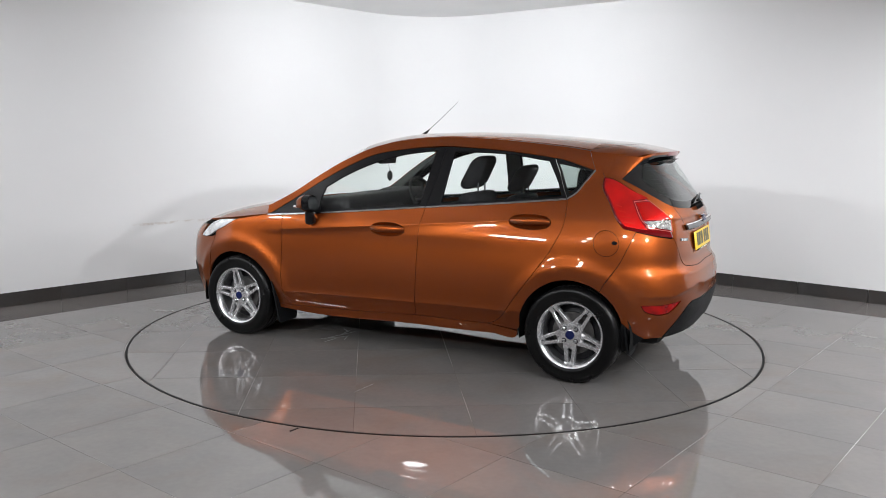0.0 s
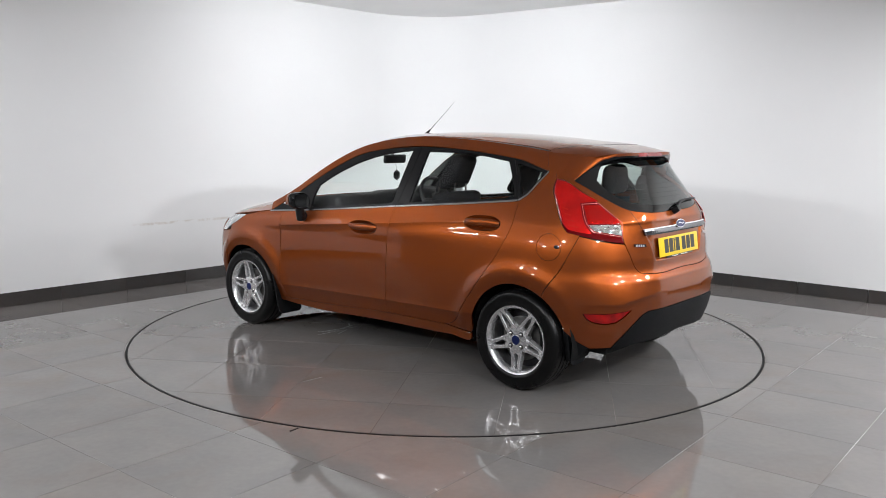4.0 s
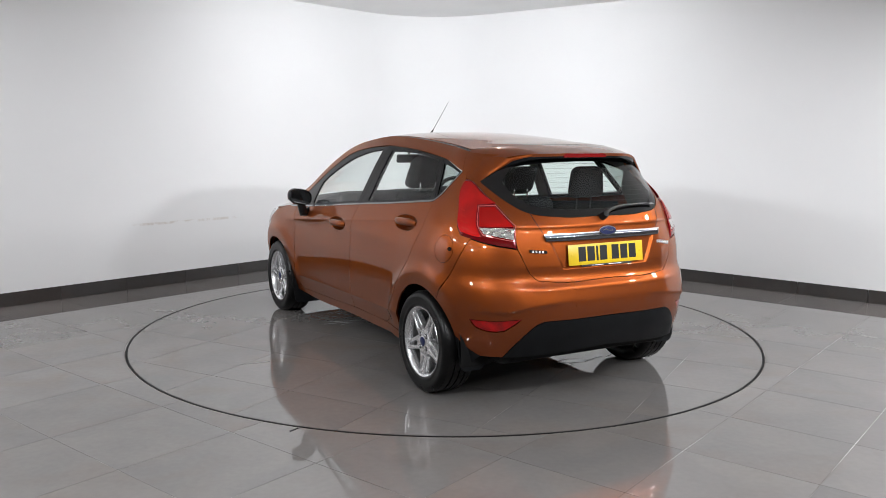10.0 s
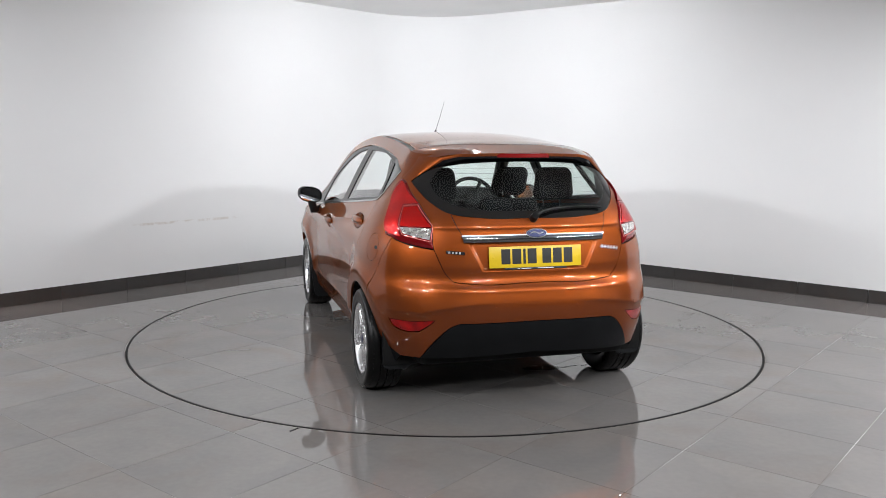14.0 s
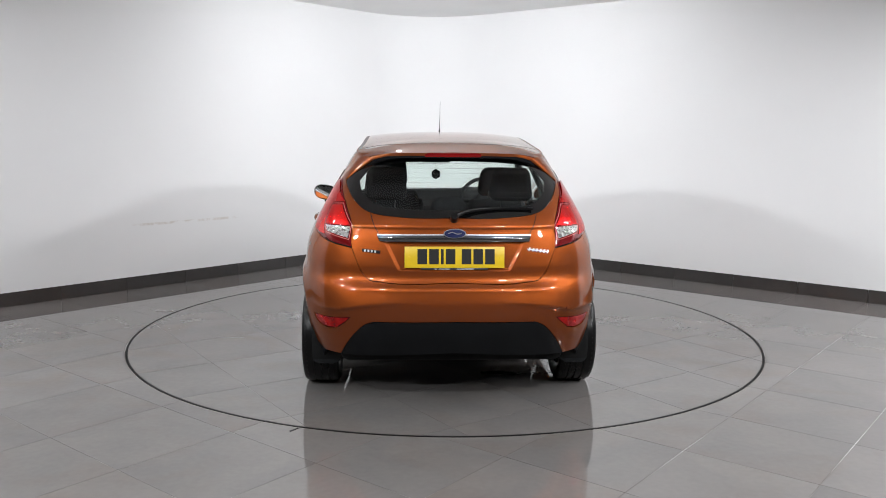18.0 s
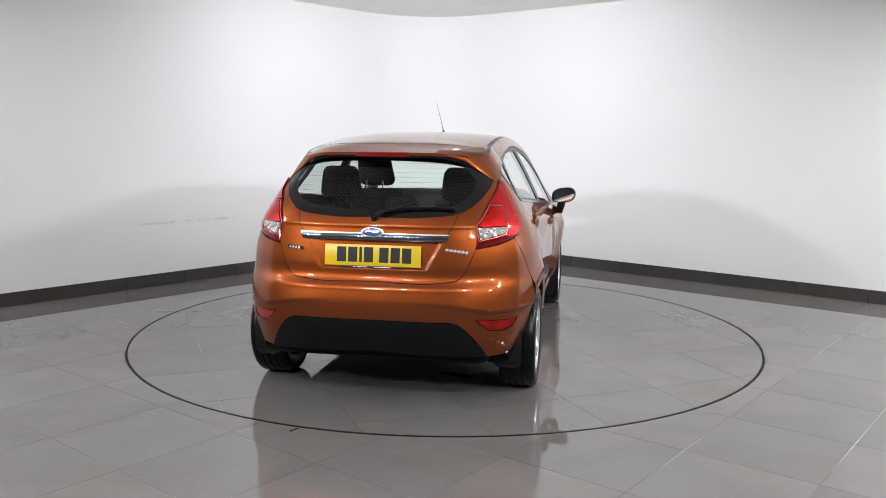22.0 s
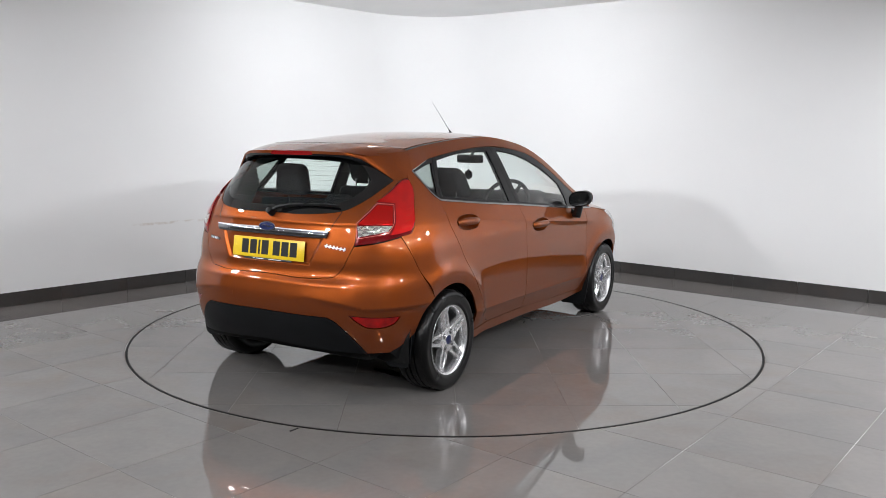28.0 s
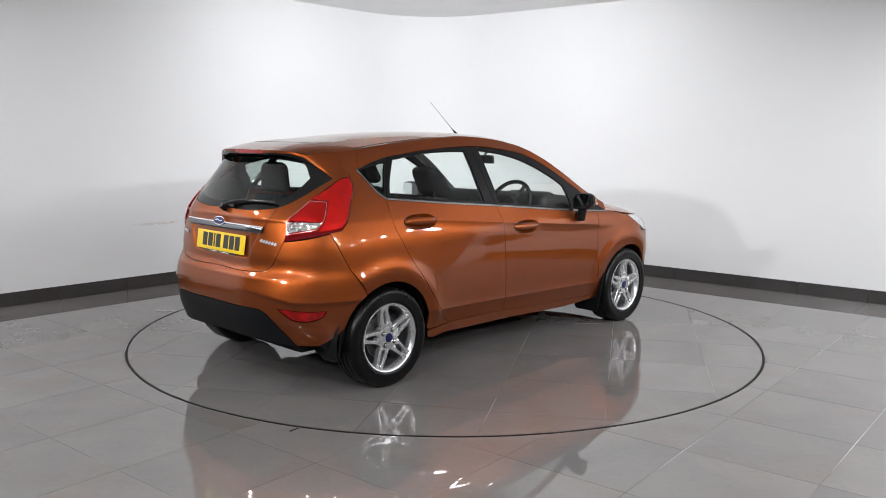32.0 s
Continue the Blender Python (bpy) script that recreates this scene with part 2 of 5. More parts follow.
def run(points, step=0.02):
    """A smooth line through a few points, in even short steps."""
    p = np.asarray(points, float)
    keep = [0] + [k for k in range(1, len(p)) if np.hypot(*(p[k] - p[k - 1])) > 1e-4]
    p = p[keep]
    if len(p) == 1:
        p = np.concatenate([p, p])
    if len(p) == 2:
        n = max(2, int(np.hypot(*(p[1] - p[0])) / step) + 1)
        return p[0] + (p[1] - p[0]) * np.linspace(0, 1, n)[:, None]
    s = np.concatenate([[0], np.cumsum(np.hypot(*np.diff(p, axis=0).T))])
    n = max(3, int(s[-1] / step) + 1)
    return spline(s, p, np.linspace(0, s[-1], n))


def outline(*segments, step=0.02):
    """A closed outline of smooth segments that meet in corners; each starts where the one before it ended."""
    out, last, first = [], None, segments[0][0]
    for k, seg in enumerate(segments):
        pts = ([last] if last is not None else []) + list(seg)
        if last is not None and len(seg) > 1 and np.hypot(seg[0][0] - last[0], seg[0][1] - last[1]) < 0.006:
            pts = pts[1:]
        if k == len(segments) - 1 and tuple(pts[-1]) != tuple(first):
            pts = pts + [first] if len(pts) == 1 else pts
        last = pts[-1]
        if len(pts) > 1 and np.hypot(pts[0][0] - pts[-1][0], pts[0][1] - pts[-1][1]) > 1e-4:
            out.append(run(pts, step)[:-1])
    if np.hypot(*(np.asarray(last) - np.asarray(first))) > 1e-6:
        out.append(run([last, first], step)[:-1])
    return np.concatenate(out)


def ring2d(cx, cz, rx, rz=None, n=48, a0=0.0, power=2.0):
    a = np.linspace(0, 2 * np.pi, n, endpoint=False) + a0
    c, s = np.cos(a), np.sin(a)
    k = (np.abs(c) ** power + np.abs(s) ** power) ** (-1 / power)
    return np.stack([cx + rx * k * c, cz + (rz or rx) * k * s], -1)


def shrink(poly, d):
    """The outline moved inwards by d."""
    p = np.asarray(poly, float)
    area = np.sum(p[:, 0] * np.roll(p[:, 1], -1) - np.roll(p[:, 0], -1) * p[:, 1])
    t = np.roll(p, -1, axis=0) - np.roll(p, 1, axis=0)
    t /= np.maximum(np.hypot(t[:, 0], t[:, 1]), 1e-9)[:, None]
    n = np.stack([-t[:, 1], t[:, 0]], -1) * np.sign(area)
    return p + n * d


def triangles(poly, holes=(), step=0.03, lines=()):
    """Points and triangles that fill an outline, less its holes."""
    lo, hi = poly.min(0), poly.max(0)
    gx, gy = np.meshgrid(np.arange(lo[0] + step / 2, hi[0], step), np.arange(lo[1] + step / 2, hi[1], step * 0.8))
    pts = np.stack([gx.ravel(), gy.ravel()], -1)
    keep = inside(poly, pts)
    loops = [poly, *holes]
    for h in holes:
        keep &= ~inside(h, pts)
    pts = pts[keep]
    rim = np.concatenate(loops)
    for k in range(0, len(rim), 64):
        if len(pts):
            d = np.hypot(pts[:, None, 0] - rim[None, k:k + 64, 0], pts[:, None, 1] - rim[None, k:k + 64, 1]).min(1)
            pts = pts[d > step * 0.45]
    # folds: rows of points along given lines, where they lie inside
    folds, kept = [], []
    for l in lines:
        l = np.asarray(l, float)
        ok = inside(poly, l)
        for h in holes:
            ok &= ~inside(h, l)
        ok &= np.array([np.hypot(rim[:, 0] - a, rim[:, 1] - b).min() > 0.004 for a, b in l])
        folds.append((l, ok))
        kept.append(l[ok])
    if kept and len(pts):
        fp = np.concatenate(kept)
        for k in range(0, len(fp), 64):
            d = np.hypot(pts[:, None, 0] - fp[None, k:k + 64, 0], pts[:, None, 1] - fp[None, k:k + 64, 1]).min(1)
            pts = pts[d > step * 0.4]
    allp = np.concatenate([rim, pts, *kept])
    edges, k = [], len(rim) + len(pts)
    for l, ok in folds:
        index = np.cumsum(ok) - 1
        edges += [(k + int(index[i]), k + int(index[i + 1])) for i in range(len(l) - 1) if ok[i] and ok[i + 1]]
        k += int(ok.sum())
    k = 0
    for l in loops:
        edges += [(k + i, k + (i + 1) % len(l)) for i in range(len(l))]
        k += len(l)
    from mathutils.geometry import delaunay_2d_cdt
    v, _, f, *_ = delaunay_2d_cdt([Vector(p) for p in allp], edges, [], 0, 1e-7, False)
    v = np.array([tuple(p) for p in v])
    f = np.array([tuple(t) for t in f if len(t) == 3])
    mid = v[f].mean(1)
    ok = inside(poly, mid)
    for h in holes:
        ok &= ~inside(h, mid)
    f = f[ok]
    a, b, c = v[f[:, 0]], v[f[:, 1]], v[f[:, 2]]
    cr = (b[:, 0] - a[:, 0]) * (c[:, 1] - a[:, 1]) - (b[:, 1] - a[:, 1]) * (c[:, 0] - a[:, 0])
    f[cr < 0] = f[cr < 0][:, ::-1]
    return v, f[np.abs(cr) > 1e-12]


def ribbon(points, width, step=0.02):
    """The outline of a band of even width along a smooth line."""
    p = run(points, step)
    t = np.gradient(p, axis=0)
    n = np.stack([-t[:, 1], t[:, 0]], -1) / np.maximum(np.hypot(t[:, 0], t[:, 1]), 1e-9)[:, None] * width / 2
    return np.concatenate([p + n, (p - n)[::-1]])


def skin_frame(surf, v):
    """Points of a surface and their outward normals."""
    h = 1e-3
    p = surf(v[:, 0], v[:, 1])
    du = surf(v[:, 0] + h, v[:, 1]) - surf(v[:, 0] - h, v[:, 1])
    dv = surf(v[:, 0], v[:, 1] + h) - surf(v[:, 0], v[:, 1] - h)
    n = np.cross(du, dv)
    n /= np.maximum(np.linalg.norm(n, axis=1), 1e-12)[:, None]
    return p, n


def panel(name, poly, mat, parent, surf=None, side=1, holes=(), offset=0.0, gap=0.0018, lip=0.014, step=0.03, label="", flip=False, crown=0.0, shadow=True, lines=()):
    """A sheet cut to an outline and laid on a surface, with its edges turned in; side -1 mirrors it."""
    surf = surf or body
    poly = shrink(poly, gap) if gap else np.asarray(poly)
    holes = [shrink(h, -gap) if gap else np.asarray(h) for h in holes]
    v, f = triangles(poly, holes, step, lines)
    p, n = skin_frame(surf, v)
    # outward is away from the car's middle
    ref = p - np.array([1.2, 0, 0.7])
    sgn = np.sign(np.median((n * ref).sum(1))) or 1
    n = n * sgn
    out_n = n
    if flip:
        sgn, n = -sgn, -n
    up = np.full(len(p), float(offset))
    if crown:
        rim = np.concatenate([poly, *holes])
        d = np.array([np.hypot(rim[:, 0] - a, rim[:, 1] - b).min() for a, b in v])
        up = up + crown * (1 - np.exp(-d / 0.018))
    p = p + out_n * up[:, None]
    tri = f if sgn > 0 else f[:, ::-1]
    verts, norms, faces = [p], [n], [tri]
    if lip:
        e = np.concatenate([tri[:, [0, 1]], tri[:, [1, 2]], tri[:, [2, 0]]])
        key = np.sort(e, axis=1)
        code = key[:, 0] * (len(p) + 1) + key[:, 1]
        _, idx, cnt = np.unique(code, return_index=True, return_counts=True)
        e = e[idx[cnt == 1]]
        a, b = p[e[:, 0]], p[e[:, 1]]
        na, nb = n[e[:, 0]], n[e[:, 1]]
        out = np.cross(b - a, na)
        out /= np.maximum(np.linalg.norm(out, axis=1), 1e-12)[:, None]
        k = len(p)
        m = len(e)
        verts += [a, b, b - nb * lip, a - na * lip]
        norms += [out] * 4
        i = np.arange(m)
        faces += [np.stack([k + m + i, k + i, k + 3 * m + i], -1), np.stack([k + m + i, k + 3 * m + i, k + 2 * m + i], -1)]
    P, N, F = np.concatenate(verts), np.concatenate(norms), np.concatenate(faces)
    if crown:
        N = None
    if side < 0:
        P = P * [1, -1, 1]
        N = None if N is None else N * [1, -1, 1]
        F = F[:, ::-1]
    me = bpy.data.meshes.new(name)
    me.from_pydata((P - [PIVOT[0], PIVOT[1], 0]).tolist(), [], F.tolist())
    me.polygons.foreach_set("use_smooth", [True] * len(me.polygons))
    if N is not None:
        me.normals_split_custom_set_from_vertices(N.tolist())
    me.materials.append(MAT[mat])
    ob = new(name, me)
    ob.parent = parent
    if not shadow:
        ob.visible_shadow = False
    if label:
        tagged(ob, label=label)
    return ob


def car_part(name, bm, mat, parent, label="", smooth=True):
    """A part modelled in the car's own coordinates."""
    bmesh.ops.translate(bm, verts=bm.verts, vec=(-PIVOT[0], -PIVOT[1], 0))
    return part(name, bm, mat, parent, label, smooth)


def box(size, at=(0, 0, 0), bevel=0.0, m=None, segments=2, bm=None):
    bm = bm or bmesh.new()
    r = bmesh.ops.create_cube(bm, size=1.0)
    vs = r["verts"]
    bmesh.ops.scale(bm, verts=vs, vec=size)
    if bevel:
        es = list({e for v in vs for e in v.link_edges})
        r = bmesh.ops.bevel(bm, geom=es, offset=bevel, segments=segments, profile=0.5, affect="EDGES")
        vs = list({v for f in r["faces"] for v in f.verts} | {v for v in vs if v.is_valid})
    bmesh.ops.transform(bm, matrix=(Matrix.Translation(at) @ (m or Matrix())), verts=vs)
    return bm


def lathe(profile, n=64, bm=None, axis="y"):
    """Turns (radius, along) points round an axis."""
    bm = bm or bmesh.new()
    loops = []
    for r, h in profile:
        loops.append([bm.verts.new((r * math.cos(a), h, r * math.sin(a)) if axis == "y" else (r * math.cos(a), r * math.sin(a), h))
                      for a in (2 * math.pi * k / n for k in range(n))])
    for a, b in zip(loops, loops[1:]):
        for k in range(n):
            bm.faces.new((a[k], a[(k + 1) % n], b[(k + 1) % n], b[k]))
    bmesh.ops.remove_doubles(bm, verts=bm.verts, dist=1e-6)
    bmesh.ops.recalc_face_normals(bm, faces=bm.faces)
    return bm


def sweep(points, radius, n=10, bm=None):
    """A round bar along a line of points; radius may be a list."""
    bm = bm or bmesh.new()
    pts = [Vector(p) for p in points]
    rs = radius if isinstance(radius, (list, tuple)) else [radius] * len(pts)
    loops = []
    for i, p in enumerate(pts):
        t = (pts[min(i + 1, len(pts) - 1)] - pts[max(i - 1, 0)]).normalized()
        s = t.cross(Vector((0, 0, 1)))
        s = (s if s.length > 1e-3 else t.cross(Vector((0, 1, 0)))).normalized()
        w = s.cross(t)
        loops.append([bm.verts.new(p + (s * math.cos(a) + w * math.sin(a)) * rs[i]) for a in (2 * math.pi * k / n for k in range(n))])
    for a, b in zip(loops, loops[1:]):
        for k in range(n):
            bm.faces.new((a[k], a[(k + 1) % n], b[(k + 1) % n], b[k]))
    for l in (loops[0], loops[-1]):
        bm.faces.new(l)
    bmesh.ops.recalc_face_normals(bm, faces=bm.faces)
    return bm


# ---- the room: two white walls that meet in a round corner, a tiled floor, a low ceiling ----
GRID = 51.5                       # the way the floor tiles run, degrees from +x
D1 = np.array([math.cos(radians(GRID)), math.sin(radians(GRID))])
D2 = np.array([D1[1], -D1[0]])
PITCH, OFF1, OFF2, CEIL = 0.602, 0.03, -0.04, 2.82
TABLE_R = 2.247
DL = np.array([math.cos(radians(48.1)), math.sin(radians(48.1))])     # the left wall runs along this
DR = np.array([math.cos(radians(-38.7)), math.sin(radians(-38.7))])    # the right wall along this
CORNER = np.array([-0.287, 4.38])


def wall_line(radius=0.95, reach=7.0, inset=0.0):
    """The plan of the two walls and the round corner between them, moved into the room by inset."""
    nl, nr = np.array([DL[1], -DL[0]]), np.array([DR[1], -DR[0]])     # into the room
    a = math.acos(float(np.clip(-DL @ DR, -1, 1)))
    # the corner after the inset
    A = np.array([DL, -DR]).T
    k = np.linalg.solve(A, nr * inset - nl * inset)
    c = CORNER + nl * inset + DL * k[0]
    r = radius - inset
    cut = r / math.tan(a / 2)
    p0, p1 = c - DL * cut, c + DR * cut
    mid = c + ((-DL + DR) / np.linalg.norm(-DL + DR)) * (r / math.sin(a / 2))
    a0 = math.atan2(*(p0 - mid)[::-1])
    a1 = math.atan2(*(p1 - mid)[::-1])
    arc = [mid + r * np.array([math.cos(x), math.sin(x)]) for x in np.linspace(a0, a1, 25)]
    return [p0 - DL * reach, *arc, p1 + DR * reach]


def sheet(name, line, z0, z1, mat, thick=0.0, label="", back=None):
    """An upright band along a plan line, with its thickness behind it."""
    bm = bmesh.new()
    back = back or line
    cols = [[bm.verts.new((*p, z0)), bm.verts.new((*p, z1)), bm.verts.new((*q, z1)), bm.verts.new((*q, z0))] for p, q in zip(line, back)]
    for a, b in zip(cols, cols[1:]):
        for i in range(4 if thick else 1):
            j = (i + 1) % 4
            bm.faces.new((a[i], b[i], b[j], a[j]))
    if thick:
        bm.faces.new(cols[0])
        bm.faces.new(cols[-1][::-1])
    bmesh.ops.recalc_face_normals(bm, faces=bm.faces)
    return part(name, bm, mat, None, label)


def wall_material():
    m = material("white_wall_paint", (0.80, 0.80, 0.80), 0.55, noise_scale=1.1, noise_amount=0.012, bump_scale=90, bump_height=0.0006)
    # a long brownish scuff at bumper height on the left wall, and faint grey rubbing round it
    nt = m.node_tree
    b = nt.nodes["Principled BSDF"]
    was = b.inputs["Base Color"].links[0].from_socket
    geo = nt.nodes.new("ShaderNodeNewGeometry")
    sep = nt.nodes.new("ShaderNodeSeparateXYZ")
    nt.links.new(geo.outputs["Position"], sep.inputs[0])

    def ranged(v, x0, x1):
        q = nt.nodes.new("ShaderNodeMapRange")
        q.interpolation_type = "SMOOTHSTEP"
        q.inputs[1].default_value, q.inputs[2].default_value = x0, x1
        nt.links.new(v, q.inputs[0])
        return q.outputs[0]

    def product(*vs):
        out = vs[0]
        for v in vs[1:]:
            q = nt.nodes.new("ShaderNodeMath")
            q.operation = "MULTIPLY"
            nt.links.new(out, q.inputs[0])
            nt.links.new(v, q.inputs[1])
            out = q.outputs[0]
        return out

    n = nt.nodes.new("ShaderNodeTexNoise")
    n.inputs["Scale"].default_value, n.inputs["Detail"].default_value, n.inputs["Distortion"].default_value = 14.0, 8.0, 0.8
    nt.links.new(geo.outputs["Position"], n.inputs["Vector"])
    x, z = sep.outputs[0], sep.outputs[2]
    streak = product(ranged(x, -2.95, -2.80), ranged(x, -2.02, -2.25), ranged(z, 0.574, 0.588), ranged(z, 0.612, 0.596), ranged(n.outputs[0], 0.40, 0.62))
    mix = nt.nodes.new("ShaderNodeMixRGB")
    mix.inputs[2].default_value = (0.46, 0.36, 0.27, 1)
    nt.links.new(was, mix.inputs[1])
    amount = nt.nodes.new("ShaderNodeMath")
    amount.operation = "MULTIPLY"
    amount.inputs[1].default_value = 0.38
    nt.links.new(streak, amount.inputs[0])
    nt.links.new(amount.outputs[0], mix.inputs[0])
    nt.links.new(mix.outputs[0], b.inputs["Base Color"])
    return m


def tile_material(name, base, rough, spec=0.5):
    """Polished porcelain: cloudy, a little brown in places, with fine scratches; each tile a touch different."""
    m = material(name, base, rough, spec=spec)
    nt = m.node_tree
    b = nt.nodes["Principled BSDF"]
    tc, info = nt.nodes.new("ShaderNodeTexCoord"), nt.nodes.new("ShaderNodeObjectInfo")
    # every tile takes its own piece of the cloudy pattern
    shift, place = nt.nodes.new("ShaderNodeVectorMath"), nt.nodes.new("ShaderNodeVectorMath")
    shift.operation, place.operation = "SCALE", "ADD"
    shift.inputs[0].default_value = (31.0, 17.0, 0.0)
    nt.links.new(info.outputs["Random"], shift.inputs["Scale"])
    nt.links.new(tc.outputs["Object"], place.inputs[0])
    nt.links.new(shift.outputs[0], place.inputs[1])

    def tex(scale, detail=5.0, dist=0.0):
        n = nt.nodes.new("ShaderNodeTexNoise")
        n.inputs["Scale"].default_value, n.inputs["Detail"].default_value, n.inputs["Distortion"].default_value = scale, detail, dist
        nt.links.new(place.outputs[0], n.inputs["Vector"])
        return n.outputs["Fac"]

    def ranged(v, a, b_, c, d):
        r = nt.nodes.new("ShaderNodeMapRange")
        for k, x in zip((1, 2, 3, 4), (a, b_, c, d)):
            r.inputs[k].default_value = x
        nt.links.new(v, r.inputs[0])
        return r.outputs[0]

    mix = nt.nodes.new("ShaderNodeMixRGB")
    mix.inputs[1].default_value = (*[c * 0.93 for c in base], 1)
    mix.inputs[2].default_value = (*[c * k for c, k in zip(base, (1.07, 1.04, 1.02))], 1)
    nt.links.new(ranged(tex(2.3, 6.0, 0.6), 0.35, 0.65, 0, 1), mix.inputs[0])
    brown = nt.nodes.new("ShaderNodeMixRGB")
    brown.inputs[2].default_value = (base[0] * 0.95, base[1] * 0.80, base[2] * 0.68, 1)
    nt.links.new(ranged(tex(1.6, 3.0, 0.8), 0.50, 0.74, 0, 0.45), brown.inputs[0])
    nt.links.new(mix.outputs[0], brown.inputs[1])
    grain = nt.nodes.new("ShaderNodeMixRGB")
    grain.blend_type = "MULTIPLY"
    grain.inputs[0].default_value = 1.0
    nt.links.new(brown.outputs[0], grain.inputs[1])
    nt.links.new(ranged(tex(30.0, 2.0, 0.0), 0.3, 0.7, 0.97, 1.03), grain.inputs[2])
    marks = nt.nodes.new("ShaderNodeMixRGB")
    marks.inputs[2].default_value = (*[c * 0.45 for c in base], 1)
    nt.links.new(ranged(tex(9.0, 2.0, 0.0), 0.80, 0.84, 0, 0.6), marks.inputs[0])
    nt.links.new(grain.outputs[0], marks.inputs[1])
    brown = marks
    per = nt.nodes.new("ShaderNodeMixRGB")
    per.blend_type = "MULTIPLY"
    per.inputs[0].default_value = 1.0
    nt.links.new(brown.outputs[0], per.inputs[1])
    nt.links.new(ranged(info.outputs["Random"], 0, 1, 0.955, 1.045), per.inputs[2])
    nt.links.new(per.outputs[0], b.inputs["Base Color"])
    nt.links.new(ranged(tex(3.0, 2.0, 0.4), 0.3, 0.7, rough * 0.9, rough * 1.12), b.inputs["Roughness"])
    return m


MAT["wall"] = wall_material()
MAT["ceiling"] = material("white_ceiling_paint", (0.90, 0.90, 0.90), 0.7, noise_scale=1.5, noise_amount=0.02)
MAT["tile"] = tile_material("grey_polished_tile", (0.156, 0.1485, 0.145), 0.020, spec=0.42)
MAT["dark_tile"] = tile_material("dark_grey_tile", (0.055, 0.053, 0.052), 0.14)
MAT["grout"] = material("grey_grout", (0.13, 0.125, 0.12), 0.8)


def grout_wear(m):
    """Joints that are brown with dirt in places and chalky white in others."""
    nt = m.node_tree
    tc, n, r = nt.nodes.new("ShaderNodeTexCoord"), nt.nodes.new("ShaderNodeTexNoise"), nt.nodes.new("ShaderNodeValToRGB")
    n.inputs["Scale"].default_value, n.inputs["Detail"].default_value = 1.1, 6.0
    nt.links.new(tc.outputs["Object"], n.inputs["Vector"])
    nt.links.new(n.outputs["Fac"], r.inputs[0])
    e = r.color_ramp.elements
    e[0].position, e[0].color = 0.36, (0.035, 0.026, 0.020, 1)
    e[1].position, e[1].color = 0.66, (0.42, 0.41, 0.40, 1)
    mid = e.new(0.50)
    mid.color = (0.11, 0.095, 0.085, 1)
    nt.links.new(r.outputs[0], nt.nodes["Principled BSDF"].inputs["Base Color"])


grout_wear(MAT["grout"])
MAT["ring"] = material("black_rubber_ring", (0.004, 0.004, 0.0045), 0.6, spec=0.2, noise_scale=30, noise_amount=0.3)

wall = sheet("wall_north", wall_line(), 0, CEIL, "wall", 0.15, back=wall_line(radius=1.10, inset=-0.15))
tagged(wall, "white painted wall with a large round corner", "wall", kind="structure")
ends = (wall_line()[0], wall_line()[-1])
side_l, side_r = np.array([-7.5, -2.4]), np.array([7.5, -1.4])
far_l, far_r = np.array([-7.0, -9.0]), np.array([7.0, -9.0])
rear_plan = [ends[1], side_r, far_r, far_l, side_l, ends[0]]
# unseen closing wall; its grey keeps the reflections in the car dark
MAT["dark_wall"] = material("grey_wall_paint", (0.17, 0.17, 0.174), 0.7, noise_scale=1.5, noise_amount=0.05)
rear = sheet("wall_south", rear_plan, 0, CEIL, "dark_wall")
tagged(rear, "plain grey painted wall closing the room", "wall", kind="structure")


def flat(name, pts, z, mat, label, up=True, thick=0.1):
    bm = bmesh.new()
    vs = [bm.verts.new((*p, z)) for p in pts]
    f = bm.faces.new(vs)
    r = bmesh.ops.extrude_face_region(bm, geom=[f])
    bmesh.ops.translate(bm, verts=[g for g in r["geom"] if isinstance(g, bmesh.types.BMVert)], vec=(0, 0, -thick if up else thick))
    bmesh.ops.recalc_face_normals(bm, faces=bm.faces)
    return tagged(part(name, bm, mat, None, smooth=False), label, name, kind="structure")


room_plan = wall_line(inset=-0.1) + [side_r, far_r, far_l, side_l]
flat("ceiling", room_plan, CEIL, "ceiling", "flat white painted ceiling", up=False)
floor = flat("floor", room_plan, -0.0012, "grout", "floor of large polished grey porcelain tiles with thin joints")


# ---- lamps: compact ceiling downlights, and spotlights that wash the corner ----
MAT["lamp_glow"] = glow_material("led_diffuser", (1.0, 0.98, 0.96), 20.0)
MAT["white_metal"] = material("white_powder_coat", (0.8, 0.8, 0.8), 0.4)


def area_lamp(name, at, target, size, watts, colour=(0.952, 0.977, 1.012)):
    l = bpy.data.lights.new(name, "AREA")
    l.shape, l.size, l.energy, l.color = "SQUARE", size, watts, colour
    ob = new(name, l)
    ob.matrix_world = look(at, target)
    return ob


def spot_lamp(name, at, target, watts, angle, blend=1.0, radius=0.12, colour=(0.952, 0.977, 1.012)):
    l = bpy.data.lights.new(name, "SPOT")
    l.energy, l.spot_size, l.spot_blend, l.shadow_soft_size, l.color = watts, radians(angle), blend, radius, colour
    ob = new(name, l)
    ob.matrix_world = look(at, target)
    return ob


